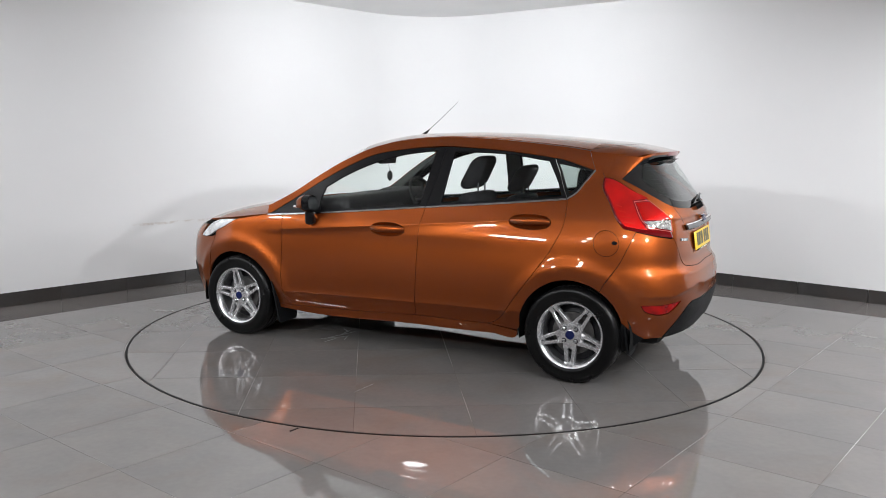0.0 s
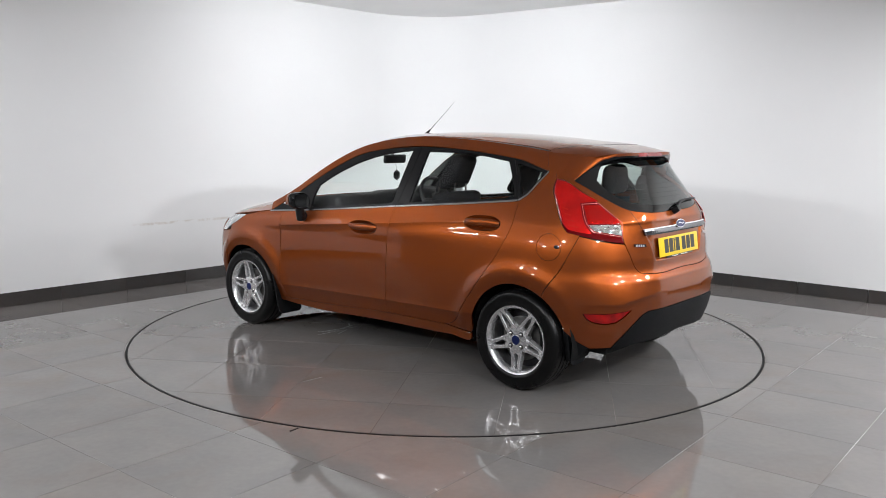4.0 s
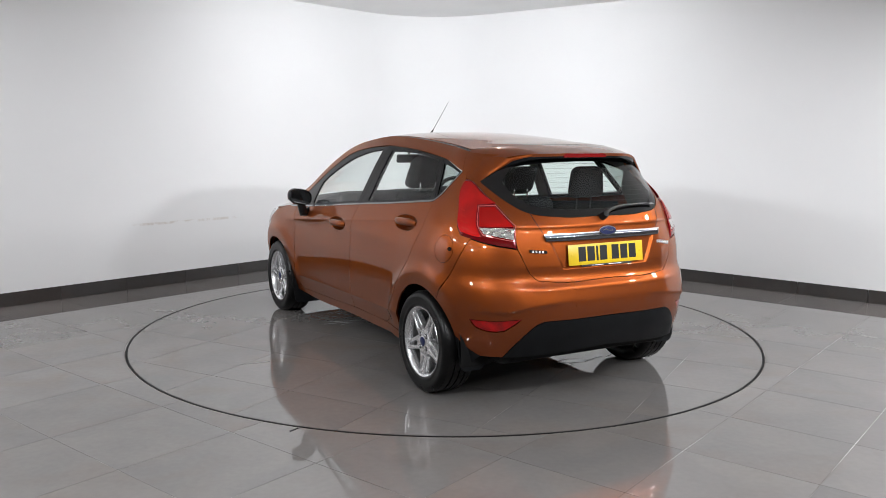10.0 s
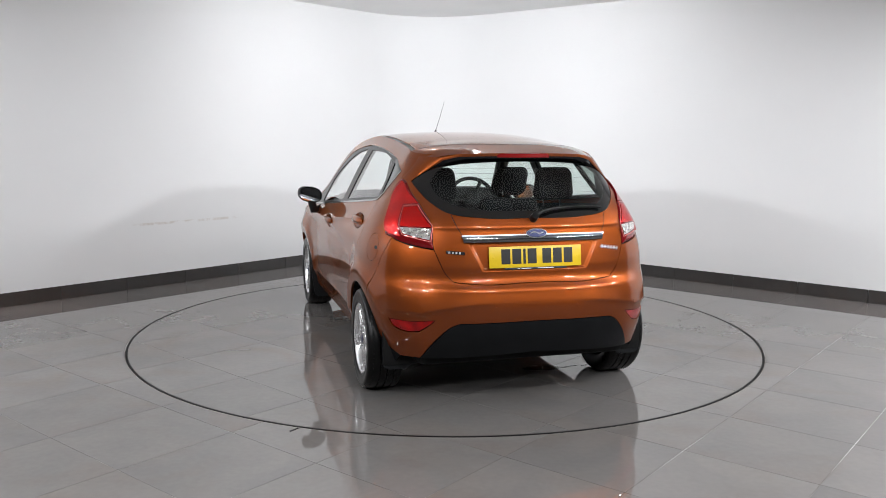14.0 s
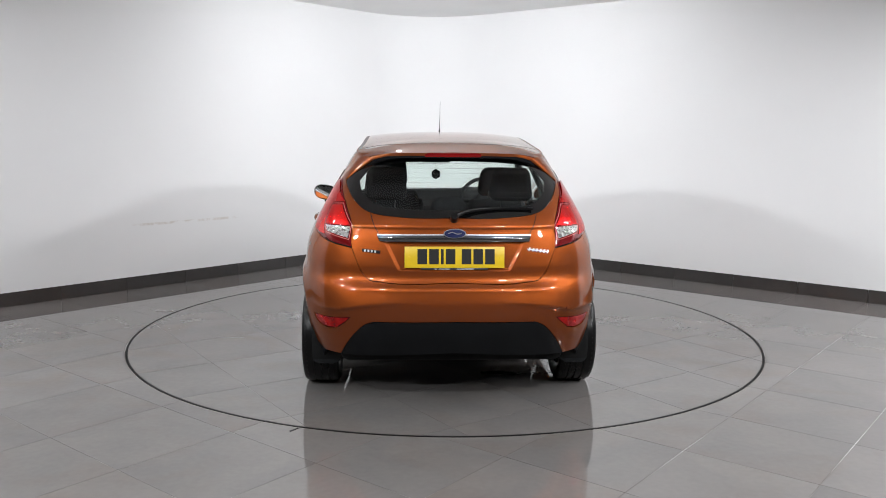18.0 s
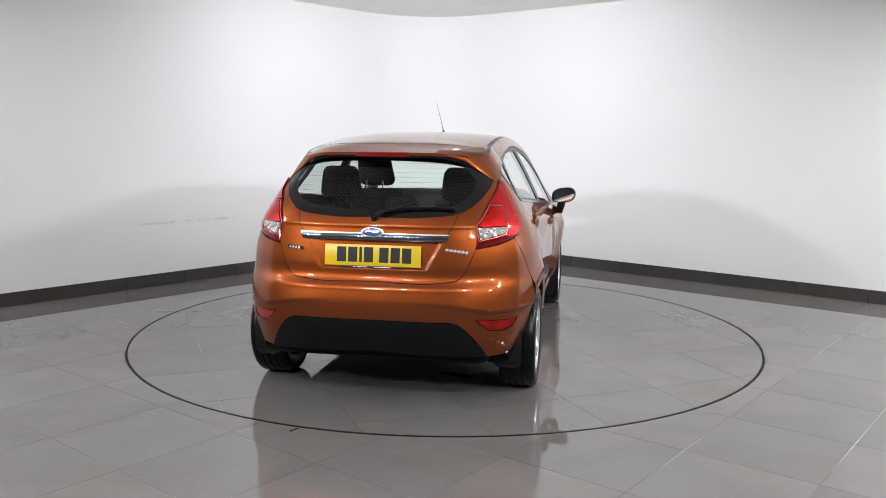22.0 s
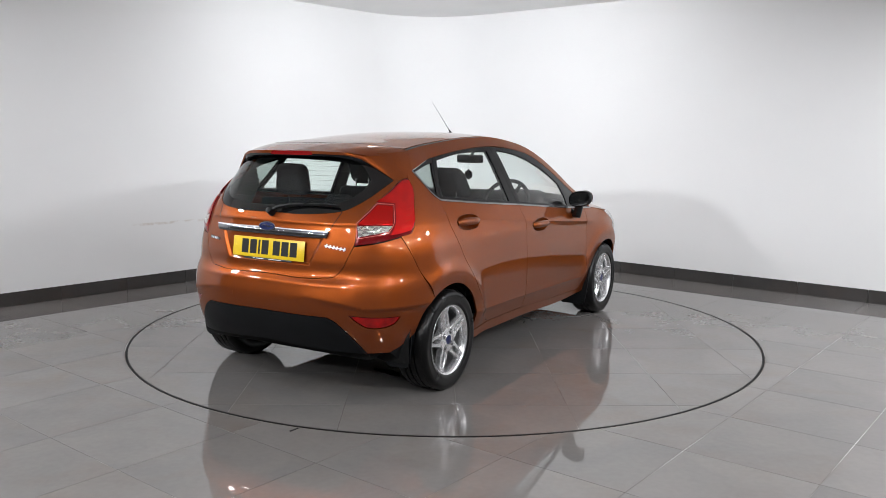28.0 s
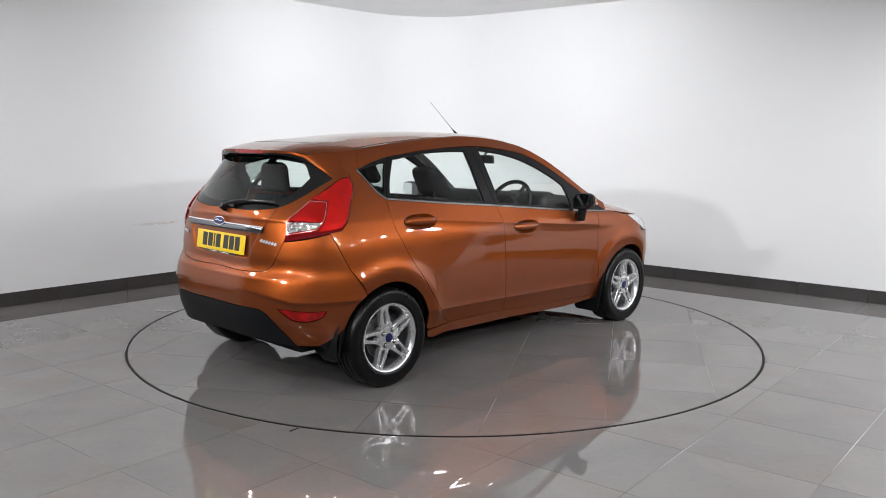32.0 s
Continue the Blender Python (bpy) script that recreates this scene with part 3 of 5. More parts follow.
def downlight(x, y, watts, size=0.28, turn=51.5):
    """A small square LED fitting under the ceiling."""
    thing = tagged(new("ceiling_light"), "small square white LED downlight in the ceiling", "ceiling light", group="ceiling lights")
    thing.matrix_world = pose(x, y, CEIL, 0, 0, turn)
    bm = bmesh.new()
    h = size / 2
    for sx, sy, w, d in ((0, h, size + 0.03, 0.03), (0, -h, size + 0.03, 0.03), (h, 0, 0.03, size - 0.03), (-h, 0, 0.03, size - 0.03)):
        box((w, d, 0.016), (sx, sy, -0.008), 0.002, bm=bm, segments=1)
    part("frame", bm, "white_metal", thing, smooth=False)
    part("diffuser", box((size - 0.03, size - 0.03, 0.006), (0, 0, -0.004)), "lamp_glow", thing, "glowing diffuser", smooth=False)
    area_lamp("downlight_lamp", (x, y, CEIL - 0.02), (x, y, 0), size - 0.04, watts)


for lx, ly, w in ((-4.5, -1.9, 22), (-3.95, -3.4, 34), (4.4, -0.7, 52), (4.5, -1.9, 66), (3.95, -3.4, 84),
                  (-2.3, -5.6, 66), (-1.3, -4.6, 46), (2.3, -5.6, 72), (1.3, -4.6, 50), (-4.0, -1.0, 26)):
    downlight(lx, ly, w * 1.15)


def spotlight(x, y, target, watts, angle, drop=0.0):
    """A spotlight in the ceiling, or on a short stem below it, that shines at its target."""
    at = Vector((x, y, CEIL - drop))
    label = "added unseen spotlight on a short stem, lighting the corner and ceiling" if drop else "white recessed ceiling spotlight aimed at the wall"
    thing = tagged(new("ceiling_spotlight"), label, "spotlight", group="ceiling spotlights")
    thing.matrix_world = Matrix.Translation(at)
    part("trim_ring", lathe([(0.075, -0.001), (0.078, -0.010), (0.092, -0.010), (0.096, -0.001), (0.090, 0.004), (0.0, 0.004)], 40, axis="z"), "white_metal", thing)
    part("lens", lathe([(0.0, -0.006), (0.074, -0.006), (0.075, -0.001)], 32, axis="z"), "lamp_glow", thing, "glowing lens")
    if drop:
        part("stem", lathe([(0.0, 0.003), (0.012, 0.003), (0.012, drop - 0.008), (0.05, drop - 0.006), (0.05, drop)], 24, axis="z"), "white_metal", thing)
    spot_lamp("spotlight_lamp", at - Vector((0, 0, 0.04)), target, watts, angle, 1.0, 0.05 if drop else 0.20)


spotlight(-4.4, -5.2, (0.7, 3.6, 1.25), 1450, 56)
spotlight(4.4, -5.2, (-0.9, 3.8, 1.25), 1350, 54)
# unseen pair added to brighten the corner wall and, hung low, the ceiling
spotlight(-0.50, 0.8, (-0.35, 4.1, 1.8), 84, 178, 0.20)
spotlight(0.30, 0.8, (0.05, 4.1, 1.8), 84, 178, 0.20)

# ---- the car: a five-door hatchback, panel by panel ----
car = tagged(new("car"), "metallic copper-orange five-door hatchback with silver alloy wheels", "car")
ROOF_X = [-0.40, -0.20, 0.10, 0.40, 0.80, 1.10, 1.42, 1.75, 2.10, 2.45, 2.60]
ROOF_ZC = [1.352, 1.392, 1.428, 1.452, 1.468, 1.466, 1.446, 1.375, 1.200, 0.985, 0.900]
EDGE_X = [-0.40, -0.20, 0.00, 0.34, 0.72, 0.99, 1.25, 1.46, 1.69, 1.89, 2.06, 2.25, 2.45]
EDGE_Z = [1.265, 1.322, 1.362, 1.402, 1.430, 1.435, 1.412, 1.372, 1.275, 1.160, 1.050, 0.945, 0.870]
HOOD_X = [2.10, 2.45, 2.70, 2.90, 3.05, 3.18]


def edge_z(x):
    return spline(EDGE_X, EDGE_Z, x)


def roof(x, s):
    """The roof, the spoiler's top and the windscreen: s runs from -0.6 to 0.6 across."""
    x, s = np.broadcast_arrays(np.asarray(x, float), np.asarray(s, float))
    ze, zc = edge_z(x), spline(ROOF_X, ROOF_ZC, x)
    ye = half_width(np.clip(x, X_TAIL, None), ze)
    ye = np.where(x < X_TAIL, ye - 0.30 * np.clip(X_TAIL - x, 0, 1) ** 2, ye)
    v = s / 0.6
    back = -0.22 * np.abs(v) ** 2 * np.clip((x - 1.3) / 1.1, 0, 1) + 0.10 * np.abs(v) ** 2.5 * np.clip((0.05 - x) / 0.4, 0, 1)
    ease = np.clip((0.12 - x) / 0.48, 0, 1)
    arch = 2.4 + 3.6 * ease * ease * (3 - 2 * ease)
    return np.stack([x + back, v * ye, zc - (zc - ze) * np.abs(v) ** arch], -1)


def hood(x, s):
    """The bonnet: s runs from -0.75 to 0.75 across."""
    x, s = np.broadcast_arrays(np.asarray(x, float), np.asarray(s, float))
    zc = spline(HOOD_X, [0.985, 0.952, 0.905, 0.855, 0.810, 0.752], x)
    ze = spline(HOOD_X, [0.905, 0.860, 0.830, 0.806, 0.780, 0.740], x)
    ye = spline(HOOD_X, [0.800, 0.800, 0.765, 0.640, 0.470, 0.250], x)
    v = s / 0.75
    return np.stack([x, v * ye, zc - (zc - ze) * np.abs(v) ** 3.8], -1)


def mirror_tail(half, middle=U_TAIL):
    """A half outline that starts and ends on the tail's middle, and its mirror image."""
    h = np.asarray(half, float)
    m = h[::-1].copy()
    m[:, 0] = 2 * middle - m[:, 0]
    return np.concatenate([h, m[1:-1]])


def arc(cx, cz, r, a0, a1, n=24):
    a = np.radians(np.linspace(a0, a1, n))
    return [(cx + r * math.cos(t), cz + r * math.sin(t)) for t in a]


def on_skin(u, z, out=0.0, side=1):
    """A point of the skin, moved outwards, and the normal there."""
    p, n = skin_frame(body, np.array([[u, z]], float))
    n = n[0] * np.sign(n[0] @ (p[0] - np.array([1.2, 0, 0.7])))
    q = p[0] + n * out
    return Vector((q[0], q[1] * side, q[2])), Vector((n[0], n[1] * side, n[2]))


AX_R, AX_F, WZ = 0.0, 2.489, 0.289
ARCH_R, ARCH_F = 0.328, 0.322
DOOR_REAR = [(0.050, 1.078), (0.060, 0.925), (0.112, 0.816), (0.216, 0.660), (0.364, 0.460), (0.451, 0.345), (0.500, 0.310), (0.551, 0.293)]
BELT = [(2.230, 0.884), (1.786, 0.918), (1.423, 0.951), (0.997, 0.992), (0.449, 1.041), (0.159, 1.070), (0.050, 1.080)]
QUARTER = [(0.050, 1.080), (-0.005, 1.112), (-0.070, 1.175), (-0.150, 1.247)]
TOP_LINE = [(2.230, 0.886), (2.057, 0.994), (1.892, 1.101), (1.691, 1.217), (1.458, 1.316), (1.253, 1.352), (0.986, 1.375), (0.720, 1.367), (0.337, 1.333), (0.108, 1.301), (-0.150, 1.250)]
B_SEAM = [(0.998, 0.990), (1.017, 0.844), (1.036, 0.573), (1.056, 0.290)]
B_UP = [(0.998, 0.992), (0.965, 1.180), (0.945, 1.374)]
C_UP = [(0.055, 1.080), (0.130, 1.190), (0.205, 1.317)]
LAMP_FRONT = [(-0.222, 1.212), (-0.205, 1.170), (-0.248, 1.060), (-0.290, 0.960), (-0.320, 0.925)]
LAMP_INNER = [(-0.652, 0.866), (-0.644, 0.905), (-0.632, 0.970), (-0.535, 1.066), (-0.400, 1.147), (-0.280, 1.203), (-0.222, 1.212)]
BUMPER_SEAM = [(-0.390, 0.912), (-0.340, 0.823), (-0.284, 0.718), (-0.205, 0.610)]
HATCH_SIDE = [(-0.656, 0.862), (-0.690, 0.800), (-0.722, 0.740), (-0.764, 0.702), (-0.840, 0.691), (U_TAIL, 0.688)]
SILL_LINE = [(2.035, 0.253), (1.540, 0.266), (1.056, 0.288), (0.800, 0.290), (0.551, 0.293)]
a_hit = math.degrees(math.atan2(0.596 - WZ, -0.205 - AX_R))
GLASS_F = outline([(1.800, 0.938), (1.815, 1.000), (1.800, 1.090)], [(1.707, 1.147), (1.560, 1.220), (1.409, 1.277), (1.250, 1.318), (1.012, 1.350)], [(1.043, 1.010)], [(1.400, 0.976), (1.800, 0.938)])
GLASS_R = outline([(0.895, 1.024), (0.880, 1.343)], [(0.700, 1.344), (0.523, 1.337), (0.240, 1.300)], [(0.105, 1.096)], [(0.500, 1.060), (0.895, 1.024)])
GLASS_Q = outline([(0.170, 1.285), (0.030, 1.268), (-0.112, 1.241)], [(-0.030, 1.165), (0.047, 1.112)], [(0.170, 1.285)])
FLAP = ring2d(-0.214, 0.842, 0.073)
FOG = outline([(-0.415, 0.490), (-0.550, 0.490), (-0.688, 0.503)], [(-0.660, 0.478), (-0.600, 0.437)], [(-0.540, 0.430), (-0.484, 0.437), (-0.440, 0.456), (-0.415, 0.490)], step=0.012)
HANDLES = {"front_door": ring2d(1.246, 0.842, 0.125, 0.043, 56, power=2.3), "rear_door": ring2d(0.280, 0.939, 0.132, 0.043, 56, power=2.3)}
LAMP_ZONE = outline([(-0.403, 1.072), (-0.508, 1.079)], [(-0.640, 0.978)], [(-0.638, 0.900)], [(-0.465, 0.927)], [(-0.430, 0.968), (-0.403, 1.072)], step=0.012)
GLASS_REAR = np.concatenate([run([(U_TAIL, 1.021), (-0.915, 1.024), (-0.690, 1.052), (-0.563, 1.105), (-0.450, 1.160), (-0.352, 1.202)]),
                             run([(-0.352, 1.202), (-0.440, 1.268), (-0.569, 1.328), (-0.810, 1.352), (U_TAIL, 1.358)])[1:]])

# lines of the folds, so that the sheets bend cleanly along them
def level(z, u0=-0.20, step=0.012):
    """A level line round the tail."""
    us = np.arange(u0, 2 * U_TAIL - u0, -step)
    return np.stack([us, np.full(len(us), z)], -1)


def corner_fold(dz):
    us = np.arange(-0.15, 2 * U_TAIL + 0.15, -0.012)
    yy = np.abs(body(us, np.full(len(us), 0.56), True)[:, 1])
    return np.stack([us, 0.585 - 0.05 * np.clip((yy - 0.22) / 0.40, 0, 1) ** 2 + dz], -1)


def niche_side(dy, sign):
    zs = np.arange(0.750, 0.930, 0.008)
    us = []
    for z in zs:
        want = 0.290 + (z - 0.757) * 0.50 + dy
        row = np.linspace(U_TAIL, -0.60, 200)
        yy = body(row, np.full(200, z), True)[:, 1]
        us.append(float(np.interp(want, yy, row)))
    us = np.array(us)
    return np.stack([us if sign > 0 else 2 * U_TAIL - us, zs], -1)


def rail_z(u):
    """The height at which the body side meets the roof, at u."""
    z = float(edge_z(u))
    for _ in range(6):
        z = float(edge_z(body(u, z)[0]))
    return z


SHOULDER = [np.stack([np.arange(0.0, 2.40, 0.02), 0.952 - 0.088 * (np.arange(0.0, 2.40, 0.02) - 0.274) + dz], -1) for dz in (0.02, 0.0025, -0.0025, -0.018, -0.0335, -0.0385, -0.055)]
LOW_FOLD = [np.stack([np.arange(0.45, 2.10, 0.02), 0.382 - 0.022 * (np.arange(0.45, 2.10, 0.02) - 0.9) + dz], -1) for dz in (0.03, 0.012, 0.003, -0.003, -0.014, -0.032)]
BUMPER_FOLDS = [corner_fold(dz) for dz in (0.012, 0.0, -0.006, -0.014, -0.028)] + [level(0.657 + dz) for dz in (-0.012, 0.0, 0.012)]
HATCH_FOLDS = [level(0.974 + dz, -0.40) for dz in (-0.014, -0.005, 0.0, 0.012)] + [level(z, -0.60) for z in (0.748, 0.753, 0.757, 0.762, 0.766, 0.915, 0.918, 0.921, 0.924, 0.927)] \
    + [niche_side(dy, s) for dy in (-0.011, -0.005, 0.0, 0.005, 0.011) for s in (1, -1)]

for side in (1, -1):
    door = panel("front_door", outline([(2.092, 0.892), (2.090, 0.716), (2.096, 0.420), (2.080, 0.310), (2.035, 0.253)], [(1.540, 0.266), (1.056, 0.288)],
                                       B_SEAM[::-1], [(1.423, 0.951), (1.786, 0.918), (2.092, 0.892)]), "paint", car, side=side, holes=[HANDLES["front_door"]], lines=SHOULDER + LOW_FOLD)
    rear_door = panel("rear_door", outline(B_SEAM, [(0.800, 0.290), (0.551, 0.293)], DOOR_REAR[::-1], [(0.159, 1.070), (0.449, 1.041), (0.998, 0.990)]), "paint", car, side=side, holes=[HANDLES["rear_door"]], lines=SHOULDER + LOW_FOLD)
    for d, key in ((door, "front_door"), (rear_door, "rear_door")):
        ring = HANDLES[key]
        panel("handle_cup", ring, "paint", d, side=side, crown=-0.024, gap=0.0, lip=0.0, step=0.012, label="hollow behind the door handle")
        mid = ring.mean(0)
        pts = [on_skin(mid[0] + k * 0.122, mid[1] + 0.004, 0.012 - 0.016 * abs(k) ** 4, side)[0] for k in np.linspace(-1, 1, 15)]
        bm = sweep(pts, [0.011 + 0.006 * (1 - abs(k) ** 3) for k in np.linspace(-1, 1, 15)], 12)
        bmesh.ops.scale(bm, verts=bm.verts, vec=(1, 1, 1.35), space=Matrix.Translation((0, 0, -pts[7].z)))
        car_part("handle", bm, "paint", d)
    # window frames with their panes
    frame_f = panel("window_frame", outline(BELT[:4], B_UP, TOP_LINE[:7][::-1][1:]), "black_trim", door, side=side, holes=[GLASS_F], offset=-0.002, gap=0.0015, label="satin black window frame")
    panel("window", GLASS_F, "glass", door, side=side, offset=-0.006, gap=-0.004, lip=0, shadow=False, label="clear side window")
    frame_r = panel("window_frame", outline(BELT[3:], C_UP, [TOP_LINE[8], TOP_LINE[7], (0.945, 1.374)], B_UP[::-1]), "black_trim", rear_door, side=side, holes=[GLASS_R], offset=-0.002, gap=0.0015, label="satin black window frame")
    panel("window", GLASS_R, "glass", rear_door, side=side, offset=-0.006, gap=-0.004, lip=0, shadow=False, label="clear side window")
    if side < 0:
        # a few rain drops left on the pane
        drops = bmesh.new()
        rng = random.Random(5)
        for _ in range(70):
            u, z, r = rng.uniform(0.28, 0.86), rng.uniform(1.08, 1.33), rng.uniform(0.0012, 0.0030)
            p, n = on_skin(u, z, -0.0055, side)
            bmesh.ops.create_icosphere(drops, subdivisions=1, radius=r, matrix=Matrix.Translation(p) @ n.to_track_quat("Z", "Y").to_matrix().to_4x4() @ Matrix.Diagonal((1, 1, 0.5, 1)))
        tagged(car_part("water_drops", drops, "drop", rear_door, "small clear water drops"), kind="stuff")
    frame_q = panel("quarter_frame", outline(QUARTER, [(-0.020, 1.276), (0.108, 1.301), (0.205, 1.317)], C_UP[::-1]), "black_gloss", car, side=side, holes=[GLASS_Q], offset=-0.002, gap=0.0015)
    panel("quarter_window", GLASS_Q, "quarter", car, side=side, offset=-0.006, gap=-0.004, lip=0, shadow=False)
    for strip, owner in (([BELT[0], BELT[1], BELT[2], (1.002, 0.9915)], door), ([(0.994, 0.992), BELT[4], BELT[5], (0.062, 1.079)], rear_door), ([(0.056, 1.080)] + QUARTER[1:], car)):
        panel("chrome_strip", ribbon(strip, 0.0105), "satin_chrome", owner, side=side, offset=0.004, gap=0, lip=0.01, label="bright chrome waist strip")
    # body side
    quarter = panel("rear_quarter", outline(DOOR_REAR, [(0.345, 0.275)], arc(AX_R, WZ, ARCH_R, -4, a_hit)[1:], BUMPER_SEAM[::-1], [(-0.320, 0.925)],
                    LAMP_FRONT[::-1][1:], [(-0.150, rail_z(-0.150)), (-0.100, rail_z(-0.100))], [(-0.150, 1.250)], QUARTER[::-1][1:]), "paint", car, side=side, holes=[FLAP] if side > 0 else [], step=0.025, lines=SHOULDER + BUMPER_FOLDS[:5])
    if side > 0:
        flap = panel("fuel_flap", FLAP, "paint", quarter, gap=0.0008)
        # flat black ellipse paints the dark hollow of the finger notch
        panel("finger_notch", ring2d(-0.262, 0.846, 0.016, 0.010, 16), "black_gloss", flap, offset=0.001, gap=0, lip=0)
    panel("roof_rail", outline(TOP_LINE, [(-0.100, rail_z(-0.100))], [(x, rail_z(x)) for x in (0.0, 0.08, 0.18, 0.34, 0.72, 0.99, 1.25, 1.46, 1.69, 1.89, 2.06, 2.25)], [(2.230, 0.886)]), "paint", car, side=side, gap=0.001)
    panel("roof_ditch", outline([(-0.02, 0.574), (1.66, 0.574)], [(1.66, 0.600)], [(-0.02, 0.600)]), "black_trim", car, surf=roof, side=side, offset=-0.003, gap=0, lip=0.006, label="black roof ditch strip")
    panel("windscreen_pillar_seal", outline([(1.66, 0.574), (2.38, 0.574)], [(2.38, 0.600)], [(1.66, 0.600)]), "black_trim", car, surf=roof, side=side, offset=-0.003, gap=0, lip=0.006)
    panel("sill", outline(SILL_LINE, [(0.345, 0.268)], [(0.350, 0.238), (0.520, 0.230), (1.150, 0.222), (1.900, 0.210), (2.150, 0.230)], [(2.165, 0.262)], [(2.035, 0.253)]), "paint", car, side=side)
    panel("front_wing", outline([(2.230, 0.884), (2.092, 0.892)], [(2.090, 0.716), (2.096, 0.420), (2.080, 0.310), (2.035, 0.253)], [(2.168, 0.262)], arc(AX_F, WZ, ARCH_F, 184, 14)[1:],
                                [(2.690, 0.715)], [(2.690, 0.748), (2.634, 0.772), (2.497, 0.842)], [(2.360, 0.868), (2.230, 0.888)]), "paint", car, side=side)
    lamp = panel("headlamp", outline([(2.497, 0.842), (2.600, 0.838), (2.700, 0.825), (2.800, 0.785), (2.900, 0.700)], [(2.800, 0.700), (2.690, 0.748), (2.634, 0.772), (2.497, 0.842)]), "lamp_front", car, side=side, crown=0.008)
    # tail lamp: red lens, framed zone with a red and a clear field
    lamp = panel("tail_lamp", outline(LAMP_FRONT, [(-0.390, 0.910), (-0.511, 0.886), (-0.652, 0.866)], LAMP_INNER[1:]), "lamp_dark", car, side=side, crown=0.012, step=0.018, label="glossy red tail lamp")
    core = outline([(-0.234, 1.196), (-0.222, 1.166), (-0.262, 1.058), (-0.302, 0.962), (-0.328, 0.938)], [(-0.395, 0.925), (-0.455, 0.918)], [(-0.420, 0.968), (-0.392, 1.078)], [(-0.510, 1.088)], [(-0.400, 1.135), (-0.290, 1.190), (-0.234, 1.196)])
    panel("lens_core", core, "lamp_red", lamp, side=side, offset=0.0122, gap=0.0, lip=0.003, step=0.02)
    panel("lamp_bezel", LAMP_ZONE, "lamp_rim", lamp, side=side, holes=[shrink(LAMP_ZONE, 0.0025)], offset=0.0125, gap=0, lip=0.003)
    red = outline([(-0.412, 1.064), (-0.506, 1.071)], [(-0.632, 0.974)], [(-0.600, 0.973), (-0.436, 0.968)], [(-0.412, 1.064)], step=0.012)
    clear = outline([(-0.438, 0.964), (-0.632, 0.969)], [(-0.630, 0.909)], [(-0.468, 0.935)], [(-0.438, 0.964)], step=0.012)
    panel("brake_field", red, "lamp_inner", lamp, side=side, offset=0.0135, gap=0.001, lip=0.004, step=0.012, label="bright red faceted brake field")
    panel("reverse_field", clear, "lamp_clear", lamp, side=side, offset=0.0135, gap=0.001, lip=0.004, step=0.012, label="clear faceted reversing field")
    for k in range(4):
        z = 0.958 + 0.030 * k
        u0 = float(np.interp(z, [0.925, 0.960, 1.060, 1.170], [-0.320, -0.290, -0.248, -0.205]))
        panel("lens_rib", ribbon([(u0 - 0.030, z + 0.004), (u0 - 0.092 + 0.008 * k, z - 0.006)], 0.0075, 0.01), "lamp_bright", lamp, side=side, offset=0.0125, gap=0, lip=0.004)
    fog = panel("rear_reflector", FOG, "reflector_red", car, side=side, offset=-0.004, gap=0.003, lip=0.006, step=0.015, label="red rear reflector in the bumper")

FLAP_EDGE = [(-0.3137, 0.3849), (-0.352, 0.352), (-0.405, 0.315), (-0.462, 0.285)]      # where the bumper meets the mud flap
VALANCE = [(-0.812, 0.486), (-0.770, 0.470), (-0.715, 0.425), (-0.650, 0.358), (-0.585, 0.285)]
bumper_half = np.concatenate([
    run(HATCH_SIDE[::-1]), run([(-0.652, 0.862), (-0.511, 0.882), (-0.390, 0.908)])[1:], run(BUMPER_SEAM)[1:], np.array(arc(AX_R, WZ, ARCH_R, a_hit, 163)),
    run(FLAP_EDGE)[1:], run([FLAP_EDGE[-1], (-0.585, 0.285)])[1:], run(VALANCE[::-1])[1:], run([VALANCE[0], (U_TAIL, 0.490)])[1:]])
fog_right = FOG.copy()
fog_right[:, 0] = 2 * U_TAIL - fog_right[:, 0]
bumper = panel("rear_bumper", mirror_tail(bumper_half), "paint", car, holes=[FOG, fog_right[::-1]], step=0.022, lines=BUMPER_FOLDS)
for u in (-0.622, -1.012):
    for uu in (u, 2 * U_TAIL - u):
        panel("parking_sensor", ring2d(uu, 0.547 if u > -0.8 else 0.560, 0.0125, n=20), "paint", bumper, gap=0, offset=0.0015, lip=0.004, label="round parking sensor")
valance = panel("rear_valance", mirror_tail(np.concatenate([
    run([(U_TAIL, 0.490), VALANCE[0]]), run(VALANCE)[1:], run([(-0.585, 0.285), (-0.90, 0.300), (U_TAIL, 0.315)])[1:]])), "black_plastic", car, offset=0.004, label="grained black lower bumper")
tailgate = panel("tailgate", mirror_tail(np.concatenate([
    run(HATCH_SIDE[::-1]), run(LAMP_INNER)[1:], run([(-0.222, 1.212), (-0.150, rail_z(-0.150))])[1:], run([(-0.150, rail_z(-0.150)), (-0.40, 1.348), (-0.75, 1.362), (U_TAIL, 1.368)])[1:]])), "paint", car, holes=[mirror_tail(GLASS_REAR)], step=0.02, lines=HATCH_FOLDS)
inner_glass = mirror_tail(np.concatenate([run([(U_TAIL, 1.062), (-0.915, 1.068), (-0.700, 1.098), (-0.590, 1.150), (-0.520, 1.205)]), run([(-0.520, 1.205), (-0.560, 1.270), (-0.640, 1.305), (-0.800, 1.322), (U_TAIL, 1.328)])[1:]]))
panel("rear_window", inner_glass, "privacy", tailgate, offset=-0.003, gap=-0.004, lip=0, shadow=False, label="heated rear window")
panel("window_border", mirror_tail(GLASS_REAR), "black_glass", tailgate, holes=[inner_glass], offset=-0.003, gap=0.001, lip=0.004, label="black border of the rear window")
